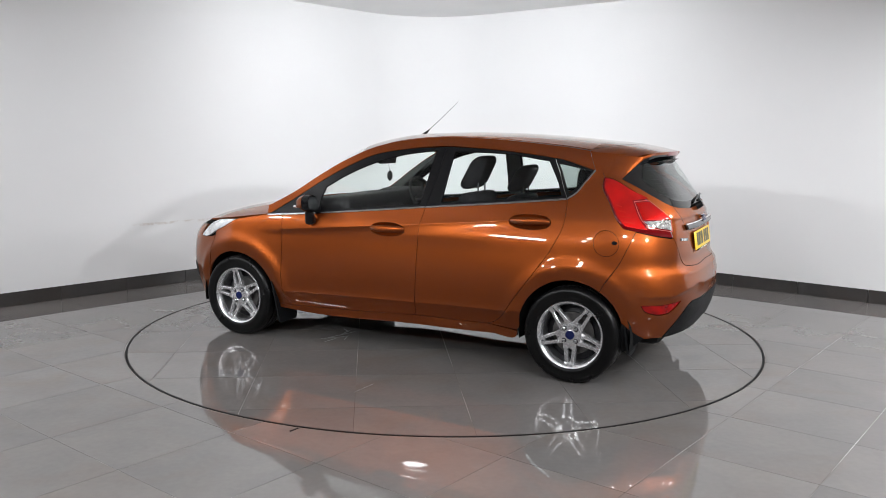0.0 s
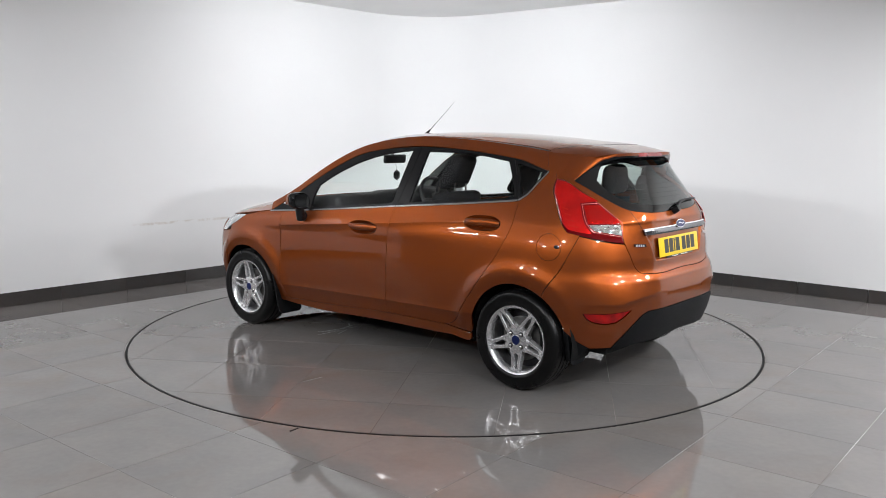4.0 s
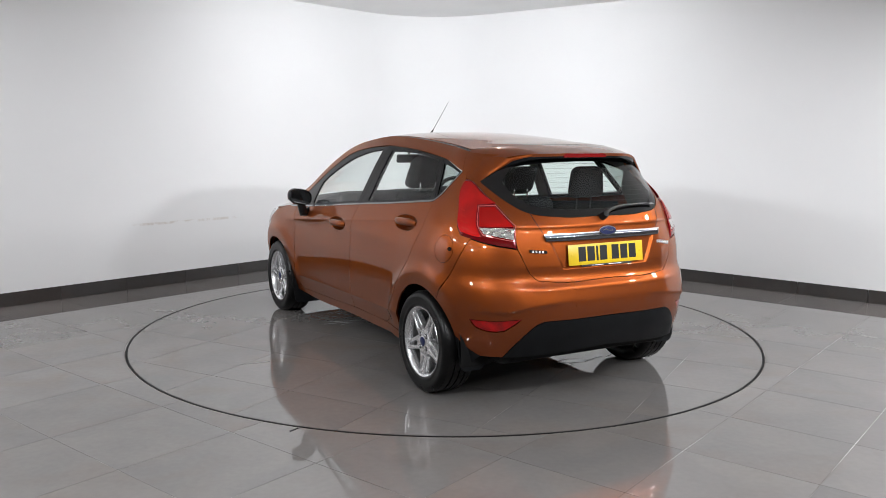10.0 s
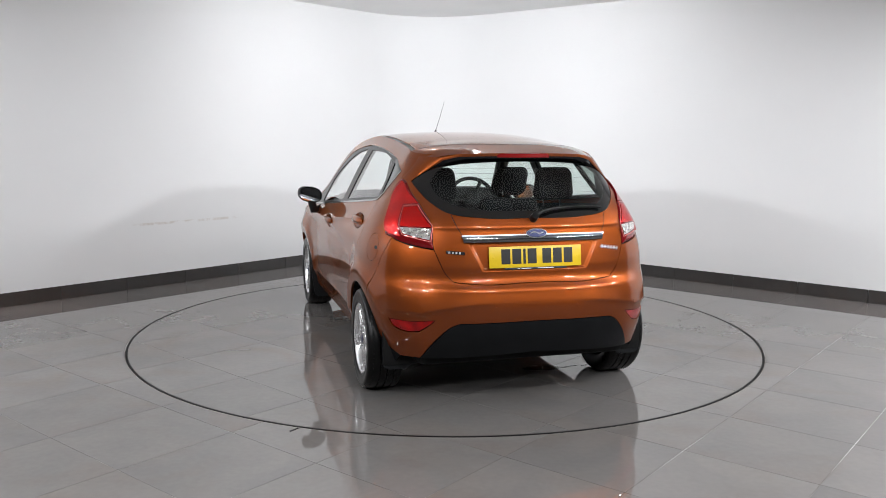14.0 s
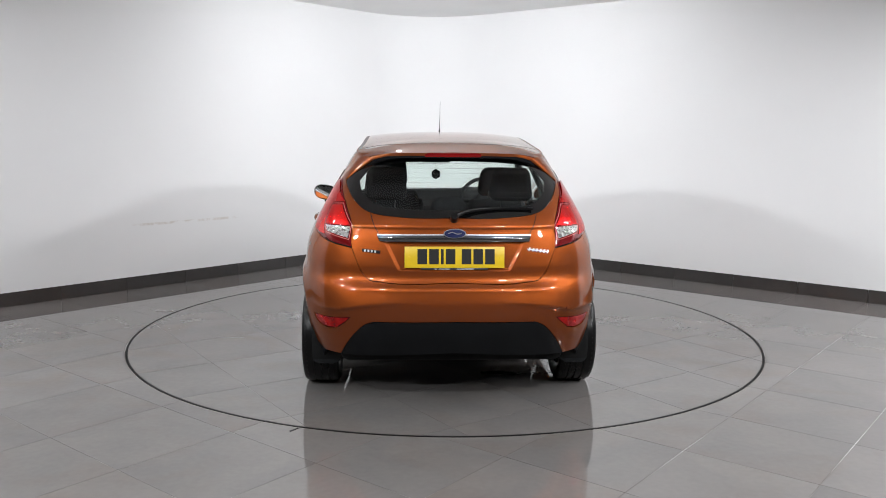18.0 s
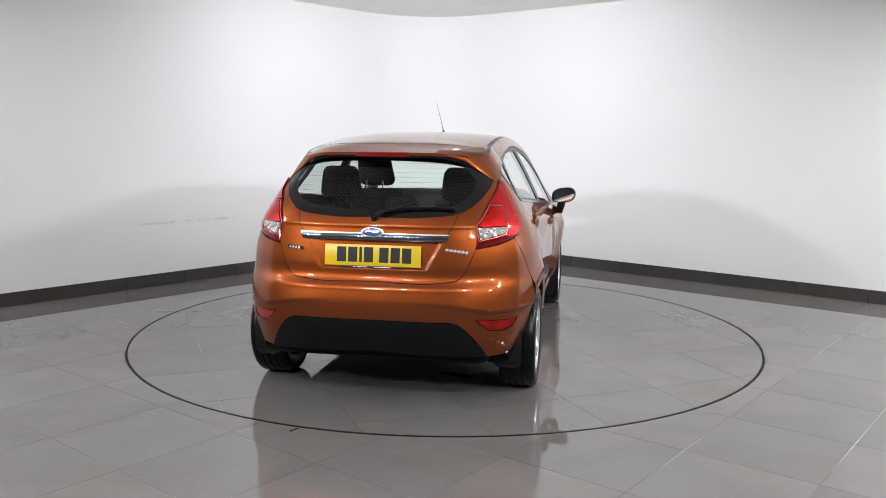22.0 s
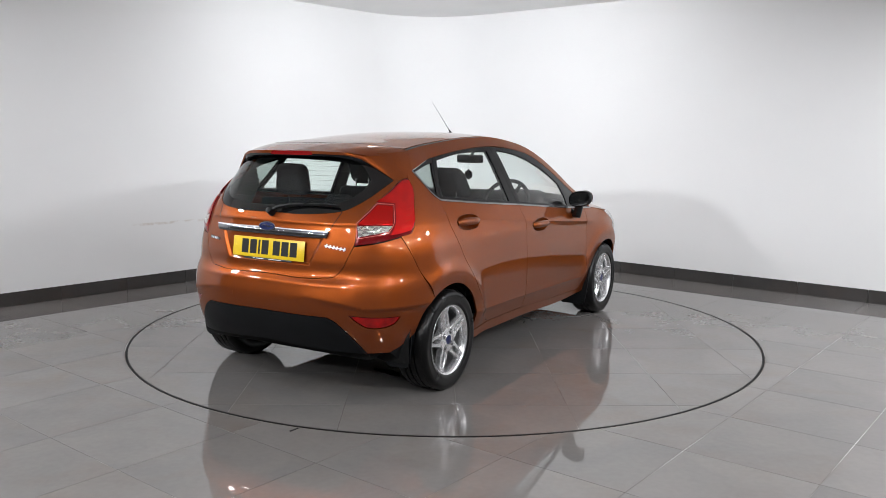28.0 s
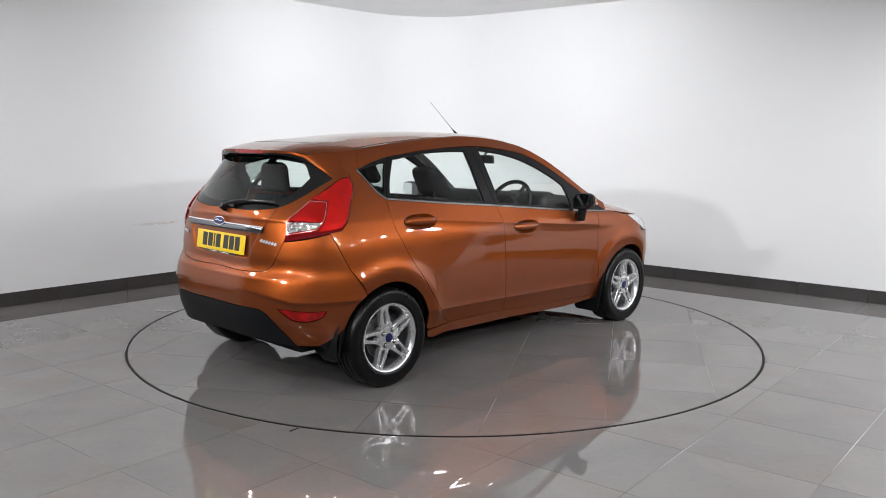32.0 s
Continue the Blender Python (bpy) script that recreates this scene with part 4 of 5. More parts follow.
for k in range(9):
    z = 1.10 + k * 0.025
    panel("heating_wire", ribbon([(-0.60, z), (U_TAIL, z), (2 * U_TAIL + 0.60, z)], 0.0009, 0.05), "black_trim", tailgate, offset=-0.0045, gap=0, lip=0)

panel("roof", outline([(-0.02, -0.572), (-0.035, 0.0), (-0.02, 0.572)], [(1.66, 0.572)], [(1.72, 0.0), (1.66, -0.572)], [(-0.02, -0.572)]), "paint", car, surf=roof, gap=0.001)
spoiler_plan = outline([(-0.300, -0.59), (-0.366, -0.46), (-0.384, 0.0), (-0.366, 0.46), (-0.300, 0.59)], [(-0.025, 0.598)], [(-0.042, 0.0), (-0.025, -0.598)], [(-0.300, -0.59)])
spoiler = panel("spoiler", spoiler_plan, "paint", car, surf=roof, offset=0.002, lip=0.016, label="roof spoiler over the rear window")


def spoiler_low(x, s):
    p = roof(x, s)
    p[..., 2] -= 0.016 + 0.030 * bump(np.asarray(x, float), -0.9, -0.22, 0.2) * (1 + 0.9 * np.abs(np.asarray(s) / 0.6) ** 3)
    return p


panel("spoiler_underside", outline([(-0.292, -0.586), (-0.358, -0.46), (-0.378, 0.0), (-0.358, 0.46), (-0.292, 0.586)], [(-0.10, 0.57)], [(-0.10, -0.57)], [(-0.292, -0.586)]), "black_gloss", spoiler, surf=spoiler_low, flip=True, lip=0, gap=0)
rear_edge = [roof(np.array([-0.364 - 0.020 * (1 - abs(k) ** 2) + 0.064 * max(0, abs(k) - 0.78) ** 2 / 0.0484]), np.array([0.588 * k]))[0] for k in np.linspace(-1, 1, 41)]


def edge_band(name, mat, top, bottom):
    """A band along the spoiler's rear edge: (out, down) at its top and bottom, deeper towards the sides."""
    bm = bmesh.new()
    cols = []
    for k, p in zip(np.linspace(-1, 1, 41), rear_edge):
        deep = 1 + 0.7 * abs(k) ** 5
        cols.append([bm.verts.new((p[0] - o, p[1], p[2] - d * (deep if d > 0.01 else 1))) for o, d in (*top, *bottom)])
    for a, b in zip(cols, cols[1:]):
        for i in range(len(cols[0]) - 1):
            bm.faces.new((a[i], a[i + 1], b[i + 1], b[i]))
    bmesh.ops.recalc_face_normals(bm, faces=bm.faces)
    return car_part(name, bm, mat, spoiler)


edge_band("spoiler_edge", "paint", [(0.000, -0.002), (0.004, 0.000)], [(0.0060, 0.003), (0.0055, 0.0095), (0.0045, 0.0125)])
# black for the underside and for shade on the spoiler's painted rear face
edge_band("spoiler_lip", "black_gloss", [(0.0042, 0.0118)], [(0.002, 0.027), (-0.008, 0.034), (-0.060, 0.034)])


def spoiler_wing(side):
    """The painted cheek from the spoiler's corner down to the tail lamp, with its black inner face."""
    paint_bm, dark_bm = bmesh.new(), bmesh.new()
    top_a, top_b = roof(np.array([-0.17]), np.array([0.598]))[0], roof(np.array([-0.369]), np.array([0.588 * 0.86]))[0] - np.array([0.002, 0, 0.001])
    low_a, low_b = np.array(on_skin(-0.226, 1.209, 0.001)[0]), np.array(on_skin(-0.350, 1.204, 0.004)[0])
    outer, inner = [], []
    for s in np.linspace(0, 1, 11):
        a, b = top_a + (low_a - top_a) * s, top_b + (low_b - top_b) * s
        c = np.array(on_skin(-0.60 + 0.25 * s, 1.325 - 0.123 * s, -0.002)[0])
        bulge = np.array([-0.55, 0.75, 0.35]) * (0.013 * (1 - 0.8 * s ** 2))
        row = [a * (1 - t) + b * t + bulge * 4 * t * (1 - t) for t in np.linspace(0, 1, 8)]
        low = b + np.array([0.004, -0.002, -0.014 * (1 - 0.7 * s)])
        outer.append([paint_bm.verts.new((p[0], p[1] * side, p[2])) for p in (*row, b + np.array([-0.001, -0.002, -0.004]), low)])
        inner.append([dark_bm.verts.new((p[0], p[1] * side, p[2])) for p in (low, (low + c) / 2 + np.array([0.01, 0, 0]), c)])
    for bm, rows in ((paint_bm, outer), (dark_bm, inner)):
        for a, b in zip(rows, rows[1:]):
            for i in range(len(a) - 1):
                bm.faces.new((a[i], a[i + 1], b[i + 1], b[i]))
        bmesh.ops.recalc_face_normals(bm, faces=bm.faces)
    wing = car_part("spoiler_wing", paint_bm, "paint", spoiler)
    car_part("wing_liner", dark_bm, "black_gloss", spoiler)
    return wing


for side in (1, -1):
    spoiler_wing(side)
panel("roof_seam", ribbon([(-0.030, -0.56), (-0.130, -0.40), (-0.165, 0.0), (-0.130, 0.40), (-0.030, 0.56)], 0.0045, 0.02), "black_trim", spoiler, surf=roof, offset=0.0028, gap=0, lip=0.001)
bm = bmesh.new()
cols = []
for k in np.linspace(-1, 1, 13):
    y = 0.150 * k
    p = roof(np.array([-0.384 + 0.020 * (y / 0.5) ** 2]), np.array([y / 0.47 * 0.6]))[0]
    cols.append([bm.verts.new((p[0] + 0.004, y, p[2] + 0.003)), bm.verts.new((p[0] - 0.008, y, p[2] - 0.001)), bm.verts.new((p[0] - 0.009, y, p[2] - 0.022)), bm.verts.new((p[0] + 0.004, y, p[2] - 0.025))])
for a, b in zip(cols, cols[1:]):
    for i in range(3):
        bm.faces.new((a[i], a[i + 1], b[i + 1], b[i]))
bm.faces.new(cols[0]), bm.faces.new(cols[-1][::-1])
bmesh.ops.recalc_face_normals(bm, faces=bm.faces)
car_part("high_brake_lamp", bm, "brake_red", spoiler, "red high-level brake lamp")

panel("windscreen", outline([(1.672, -0.572), (1.732, 0.0), (1.672, 0.572)], [(2.36, 0.572)], [(2.50, 0.0), (2.36, -0.572)], [(1.672, -0.572)]), "glass", car, surf=roof, shadow=False)
panel("bonnet", outline([(2.22, -0.745), (2.40, 0.0), (2.22, 0.745)], [(2.60, 0.745), (2.98, 0.74)], [(3.16, 0.0), (2.98, -0.74)], [(2.60, -0.745), (2.22, -0.745)]), "paint", car, surf=hood)
panel("front_bumper", mirror_tail(np.concatenate([
    run([(U_NOSE, 0.750), (3.30, 0.760), (3.05, 0.775), (2.850, 0.785)]), run([(2.850, 0.785), (2.885, 0.745), (2.906, 0.698)])[1:], run([(2.906, 0.698), (2.800, 0.698), (2.692, 0.715)])[1:], run([(2.692, 0.715), (2.803, 0.370)])[1:],
    np.array(arc(AX_F, WZ, ARCH_F, 14, -10))[1:], run([(2.806, 0.232), (3.20, 0.215), (U_NOSE, 0.210)])[1:]]), U_NOSE), "paint", car)
for side in (1, -1):
    panel("fog_lamp_grille", outline([(3.02, 0.475), (3.14, 0.480)], [(3.16, 0.360)], [(3.03, 0.375)], [(3.02, 0.475)]), "black_plastic", car, side=side, offset=0.002, gap=0)


# ---- trim on the tail ----
# the chrome's dark reflection of the floor is put into the bar's colour
panel("chrome_bar", mirror_tail(np.concatenate([run([(U_TAIL, 0.936), (-0.796, 0.933)]), run([(-0.796, 0.933), (-0.812, 0.900)])[1:], run([(-0.812, 0.900), (U_TAIL, 0.900)])[1:]])), "dark_chrome", car, surf=tail_plain, offset=0.014, gap=0, lip=0.03, crown=0.010, step=0.008, label="chrome bar above the number plate, coloured dark as its reflection")
# pale strip painted as the bright reflection along the bar's top
panel("bar_edge", ribbon([(-0.799, 0.9325), (-1.0, 0.9342), (U_TAIL, 0.9355), (2 * U_TAIL + 1.0, 0.9342), (2 * U_TAIL + 0.799, 0.9325)], 0.006, 0.02), "satin_silver", car, surf=tail_plain, offset=0.020, gap=0, lip=0.01, label="pale strip for the bright reflection on the bar's top edge")
oval = panel("badge", ring2d(U_TAIL, 0.940, 0.073, 0.0235, 48), "chrome", car, surf=tail_plain, offset=0.024, gap=0, lip=0.02, label="oval blue badge with a chrome rim")
panel("badge_field", ring2d(U_TAIL, 0.940, 0.067, 0.0190, 48), "blue", oval, surf=tail_plain, offset=0.0255, gap=0, lip=0.003)
panel("badge_mark", ribbon([(U_TAIL + 0.045, 0.940), (U_TAIL + 0.015, 0.946), (U_TAIL - 0.015, 0.938), (U_TAIL - 0.045, 0.943)], 0.005, 0.01), "chrome", oval, surf=tail_plain, offset=0.0265, gap=0, lip=0.001)
badge = panel("side_badge", outline([(-0.718, 0.860), (-0.818, 0.853)], [(-0.820, 0.838)], [(-0.722, 0.845)], [(-0.718, 0.860)]), "dark_chrome", car, surf=tail_plain, offset=0.007, gap=0, lip=0.006, label="small chrome badge")
for k in range(4):
    panel("badge_mark", ribbon([(-0.736 - 0.019 * k, 0.8560 - 0.0012 * k), (-0.738 - 0.019 * k, 0.8450 - 0.0012 * k)], 0.010, 0.004), "satin_silver", badge, surf=tail_plain, offset=0.0082, gap=0, lip=0.001)
right = 2 * U_TAIL
script = panel("script_badge", ribbon([(right + 0.822, 0.862), (right + 0.760, 0.853), (right + 0.700, 0.845)], 0.006, 0.01), "satin_silver", car, surf=tail_plain, offset=0.007, gap=0, lip=0.006, label="chrome script badge")
for k in range(6):
    u = right + 0.815 - 0.021 * k
    panel("script_mark", ribbon([(u, 0.852 - 0.003 * k), (u - 0.008, 0.870 - 0.003 * k)], 0.006, 0.004), "satin_silver", script, surf=tail_plain, offset=0.008, gap=0, lip=0.006)

for us in (lambda u: u, lambda u: 2 * U_TAIL - u):
    panel("tailgate_seam", ribbon([(us(-0.722), 1.040), (us(-0.765), 0.985), (us(-0.800), 0.940)], 0.0035, 0.01), "black_trim", tailgate, offset=0.0008, gap=0, lip=0.001)

# number plate, lettered with plain bars
PLATE_M = Matrix.Translation((-0.590, 0.0, 0.822)) @ Matrix.Rotation(radians(8), 4, "Y")


def plate_box(w, h, y, z, out, thick, bevel=0.0):
    bm = box((thick, w, h), (-out - thick / 2, y, z), bevel, segments=2)
    bmesh.ops.transform(bm, matrix=PLATE_M, verts=bm.verts)
    return bm


plate = car_part("number_plate", plate_box(0.520, 0.111, 0, 0, -0.002, 0.004, 0.0018), "plate", car, "yellow number plate with black characters")
x = 0.193
for w in (0.050, 0.050, 0.014, 0.050):
    car_part("plate_bar", plate_box(w, 0.079, x - w / 2, 0.003, 0.002, 0.0006), "plate_ink", plate, smooth=False)
    x -= w + 0.011
x -= 0.022
for w in (0.050, 0.050, 0.050):
    car_part("plate_bar", plate_box(w, 0.079, x - w / 2, 0.003, 0.002, 0.0006), "plate_ink", plate, smooth=False)
    x -= w + 0.011
for s in (1, -1):
    bm = lathe([(0.0, 0.0016), (0.0045, 0.0014), (0.006, 0.0)], 16, axis="z")
    bmesh.ops.transform(bm, matrix=PLATE_M @ Matrix.Translation((-0.0022, s * 0.236, 0)) @ Matrix.Rotation(radians(-90), 4, "Y"), verts=bm.verts)
    car_part("screw_cap", bm, "plate", plate)
car_part("plate_footer", plate_box(0.35, 0.010, 0.0, -0.061, -0.002, 0.004, 0.001), "plate_ink", plate)
for y, w in ((0.098, 0.012), (0.055, 0.055), (-0.055, 0.09)):
    car_part("footer_bar", plate_box(w, 0.004, y, -0.061, 0.002, 0.0006), "white_ink", plate, smooth=False)

# rear wiper
wipe = [on_skin(u, z, o)[0] for u, z, o in ((-1.262, 1.018, 0.026), (-1.330, 1.040, 0.024), (-1.420, 1.056, 0.020), (-1.540, 1.064, 0.016))]
wiper = car_part("rear_wiper", sweep([tuple(p) for p in wipe], [0.011, 0.010, 0.008, 0.006], 8), "black_trim", car)
blade = [on_skin(u, z, 0.012)[0] for u, z in ((-1.320, 1.042), (-1.440, 1.057), (-1.560, 1.064), (-1.680, 1.065), (-1.790, 1.060))]
car_part("wiper_blade", sweep([tuple(p) for p in blade], 0.0075, 6), "black_trim", wiper)
hub = on_skin(-1.262, 1.016, 0.02)
bm = lathe([(0.0, 0.022), (0.018, 0.020), (0.022, 0.0), (0.022, -0.03)], 20, axis="z")
bmesh.ops.transform(bm, matrix=Matrix.Translation(hub[0]) @ hub[1].to_track_quat("Z", "Y").to_matrix().to_4x4(), verts=bm.verts)
car_part("wiper_pivot", bm, "black_trim", wiper)

# aerial
aerial = car_part("aerial", sweep([(1.398, 0, 1.462), (1.27, 0.002, 1.570), (1.140, 0.006, 1.680)], [0.0024, 0.0016, 0.0009], 8), "black_trim", car, "thin black roof aerial")
car_part("aerial_base", sweep([(1.425, 0, 1.440), (1.405, 0, 1.457), (1.375, 0, 1.482)], [0.016, 0.0105, 0.005], 12), "black_trim", aerial)


# ---- under the skin: inner shell, wheel wells, floor ----
shell_half = np.concatenate([
    run([(U_TAIL, 0.955), (-0.60, 0.965), (-0.10, 0.985), (0.60, 0.985), (1.40, 0.925), (2.15, 0.865), (2.60, 0.760), (2.90, 0.660)], 0.05),
    run([(2.90, 0.660), (2.90, 0.300)], 0.05)[1:], np.array(arc(AX_F, WZ, 0.345, 5, 178, 20)), run([(2.14, 0.23), (0.35, 0.23)], 0.06), np.array(arc(AX_R, WZ, 0.350, -4, 176, 20)),
    run([(-0.352, 0.33), (-0.65, 0.33), (U_TAIL, 0.33)], 0.06)])
panel("inner_shell", mirror_tail(shell_half), "underbody", car, offset=-0.020, gap=0, lip=0, step=0.06)
for side in (1, -1):
    panel("door_trim", outline([(2.05, 0.880), (1.423, 0.940), (0.997, 0.985), (0.449, 1.033), (0.08, 1.060)], [(0.25, 0.70)], [(1.2, 0.55), (2.05, 0.55)]), "dash", car, side=side, offset=-0.055, gap=0, lip=0, step=0.08, flip=True)
    panel("pillar_trim", outline(TOP_LINE, [(-0.100, 1.340)], [(x, float(edge_z(x)) - 0.004) for x in (0.0, 0.34, 0.72, 0.99, 1.25, 1.46, 1.69, 1.89, 2.06, 2.25)], [(2.230, 0.886)]), "pillar", car, side=side, offset=-0.022, gap=0, lip=0, step=0.06, flip=True)
    panel("pillar_trim", outline([(0.03, 1.05), (0.03, 1.09), (-0.150, 1.250)], [(-0.10, 1.34)], [(-0.20, 1.33)], [(-0.28, 1.21), (-0.44, 1.15), (-0.60, 1.06), (-0.64, 0.96)], [(0.03, 0.95)], [(0.03, 1.05)]), "pillar", car, side=side, offset=-0.024, gap=0, lip=0, step=0.06, flip=True)
    panel("pillar_trim", outline([(1.035, 1.00), (0.99, 1.36)], [(0.89, 1.36)], [(0.905, 1.00)], [(1.035, 1.00)]), "pillar", car, side=side, offset=-0.03, gap=0, lip=0, step=0.06, flip=True)
panel("headliner", outline([(-0.10, -0.55), (-0.10, 0.55)], [(1.62, 0.55)], [(1.68, 0.0), (1.62, -0.55)], [(-0.10, -0.55)]), "headliner", car, surf=roof, offset=-0.028, gap=0, lip=0, step=0.08, flip=True)


def wheel_well(ax, side, r=0.346):
    bm = bmesh.new()
    cols = []
    for k in range(25):
        a = radians(-12 + 204 * k / 24)
        c, s = math.cos(a), math.sin(a)
        cols.append([bm.verts.new((ax + (r - d) * c, side * y, WZ + (r - d) * s)) for y, d in ((0.770 if ax < 1 else 0.785, 0.0), (0.75, -0.006), (0.60, -0.006), (0.50, 0.03), (0.48, 0.34))])
    for a, b in zip(cols, cols[1:]):
        for i in range(4):
            bm.faces.new((a[i], a[i + 1], b[i + 1], b[i]))
    bmesh.ops.recalc_face_normals(bm, faces=bm.faces)
    return car_part("wheel_well", bm, "underbody", car)


for side in (1, -1):
    for ax in (AX_R, AX_F):
        wheel_well(ax, side)
car_part("underbody", box((1.75, 1.22, 0.07), (1.24, 0, 0.285), 0.02), "underbody", car)
car_part("underbody", box((0.44, 1.22, 0.17), (-0.26, 0, 0.315), 0.05), "underbody", car)
car_part("underbody", box((0.72, 0.92, 0.14), (2.62, 0, 0.31), 0.04), "underbody", car)
# unseen dark block under the bonnet, added to stop light leaking through
car_part("engine_bay", box((0.80, 1.20, 0.46), (2.62, 0, 0.56), 0.05), "underbody", car)
car_part("rear_axle", sweep([(0.05, -0.62, 0.27), (0.12, -0.4, 0.25), (0.12, 0.4, 0.25), (0.05, 0.62, 0.27)], 0.035, 10), "underbody", car)
car_part("silencer", sweep([(-0.32, -0.44, 0.305), (-0.32, -0.10, 0.305), (-0.32, 0.12, 0.305)], [0.060, 0.064, 0.060], 14), "alloy_dark", car)
pipe = car_part("exhaust_pipe", sweep([(-0.32, -0.40, 0.29), (-0.40, -0.46, 0.275), (-0.46, -0.48, 0.262)], 0.018, 14), "disc", car, "bare steel exhaust tailpipe")


# ---- mud flaps ----
def mud_flap(name, pts, thick, side):
    """A rubber sheet: (x, z) down its height, with the half widths it spans."""
    bm = bmesh.new()
    rows = []
    for x, z, y0, y1 in pts:
        rows.append([[bm.verts.new((x + dx, side * (y0 + (y1 - y0) * k / 6), z)) for k in range(7)] for dx in (0.0, -thick)])
    for a, b in zip(rows, rows[1:]):
        for f in (0, 1):
            for k in range(6):
                bm.faces.new((a[f][k], a[f][k + 1], b[f][k + 1], b[f][k]))
        for k in (0, 6):
            bm.faces.new((a[0][k], b[0][k], b[1][k], a[1][k]))
    for r in (rows[0], rows[-1]):
        for k in range(6):
            bm.faces.new((r[0][k], r[0][k + 1], r[1][k + 1], r[1][k]))
    bmesh.ops.recalc_face_normals(bm, faces=bm.faces)
    return car_part(name, bm, "black_plastic", car, "black rubber mud flap")


for side in (1, -1):
    flap = mud_flap("mud_flap", [(-0.298, 0.385, 0.690, 0.762), (-0.303, 0.360, 0.650, 0.766), (-0.314, 0.290, 0.615, 0.768), (-0.324, 0.230, 0.610, 0.768), (-0.329, 0.205, 0.618, 0.762), (-0.331, 0.190, 0.645, 0.738)], 0.012, side)
    panel("flap_side", outline(FLAP_EDGE, [(-0.440, 0.268), (-0.390, 0.225), (-0.336, 0.192)], [(-0.322, 0.280), (-0.314, 0.350)], [FLAP_EDGE[0]]), "black_plastic", flap, side=side, offset=-0.003, gap=0.001, lip=0.012)
    mud_flap("mud_flap", [(2.190, 0.420, 0.800, 0.832), (2.172, 0.360, 0.720, 0.832), (2.160, 0.290, 0.640, 0.828), (2.152, 0.200, 0.600, 0.818), (2.148, 0.140, 0.600, 0.808), (2.146, 0.122, 0.62, 0.79)], 0.012, side)


# ---- wheels: five twin-spoke alloys ----
def build_wheel(turn):
    wheel = new("wheel")
    bm = lathe([(0.190, -0.085), (0.205, -0.093), (0.235, -0.100), (0.262, -0.101), (0.278, -0.094), (0.286, -0.080), (0.2885, -0.066), (0.289, -0.050), (0.283, -0.049), (0.283, -0.043), (0.289, -0.042),
                (0.2893, -0.012), (0.283, -0.011), (0.283, -0.004), (0.2893, -0.003), (0.2893, 0.003), (0.2893, 0.028), (0.283, 0.029), (0.283, 0.036), (0.289, 0.037), (0.2885, 0.066), (0.286, 0.080), (0.278, 0.094), (0.268, 0.0995),
                (0.262, 0.1005), (0.258, 0.1015), (0.252, 0.1010), (0.235, 0.1000), (0.222, 0.0985), (0.219, 0.0992), (0.214, 0.0985), (0.205, 0.094), (0.199, 0.088)], 72)
    part("tyre", bm, "rubber", wheel, "black low-profile tyre")
    # tread blocks at the shoulders
    bm = bmesh.new()
    for k in range(60):
        a = 2 * math.pi * k / 60
        for s in (-1, 1):
            box((0.012, 0.014, 0.004), (0, 0, 0), 0, Matrix.Rotation(-a + 0.03 * s, 4, "Y") @ Matrix.Translation((0, s * 0.077, 0.2850)) @ Matrix.Rotation(radians(-28 * s), 4, "X"), bm=bm)
    tagged(part("tread", bm, "rubber", wheel, smooth=False), kind="stuff")
    bm = lathe([(0.178, 0.050), (0.181, 0.070), (0.187, 0.083), (0.195, 0.092), (0.2010, 0.0935), (0.2035, 0.090), (0.200, 0.082)], 72)
    part("rim", bm, "alloy", wheel, "silver alloy rim")
    part("barrel", lathe([(0.176, -0.085), (0.172, -0.05), (0.174, 0.03), (0.178, 0.050)], 72), "barrel", wheel)
    for k in range(5):
        for s in (1, -1):
            bm = bmesh.new()
            rows = []
            # inner and outer edge of one arm at each radius; the slot between the two narrows towards the rim
            for r, near, far, y, depth in ((0.040, 0.0, 0.0300, 0.0740, 0.030), (0.062, 0.0, 0.0425, 0.0770, 0.034), (0.082, 0.0, 0.0395, 0.0780, 0.034), (0.0865, 0.0085, 0.0390, 0.0782, 0.034), (0.092, 0.0120, 0.0382, 0.0785, 0.034),
                                           (0.125, 0.0100, 0.0342, 0.0800, 0.034), (0.158, 0.0072, 0.0300, 0.0820, 0.032), (0.163, 0.0050, 0.0296, 0.0822, 0.031), (0.166, 0.0, 0.0294, 0.0824, 0.030), (0.176, 0.0, 0.0305, 0.0858, 0.030), (0.1885, 0.0, 0.0330, 0.0875, 0.026)):
                off, half = (near + far) / 2, (far - near) / 2
                rows.append([bm.verts.new((s * off + e * half, yy, r)) for e, yy in ((-1.0, y - depth), (-0.92 if near else -1.0, y - 0.004 if near else y), (-0.60 if near else -0.8, y), (0.50, y), (0.82, y - 0.005), (1.0, y - depth))])
            for a, b in zip(rows, rows[1:]):
                for i in range(5):
                    bm.faces.new((a[i], a[i + 1], b[i + 1], b[i]))
            bm.faces.new(rows[0]), bm.faces.new(rows[-1][::-1])
            bmesh.ops.recalc_face_normals(bm, faces=bm.faces)
            bmesh.ops.rotate(bm, verts=bm.verts, matrix=Matrix.Rotation(radians(turn + 72 * k), 3, "Y"))
            part("spoke", bm, "alloy", wheel)
    part("hub", lathe([(0.0, 0.0795), (0.062, 0.0795), (0.069, 0.0780), (0.074, 0.070), (0.075, 0.03)], 48), "alloy", wheel)
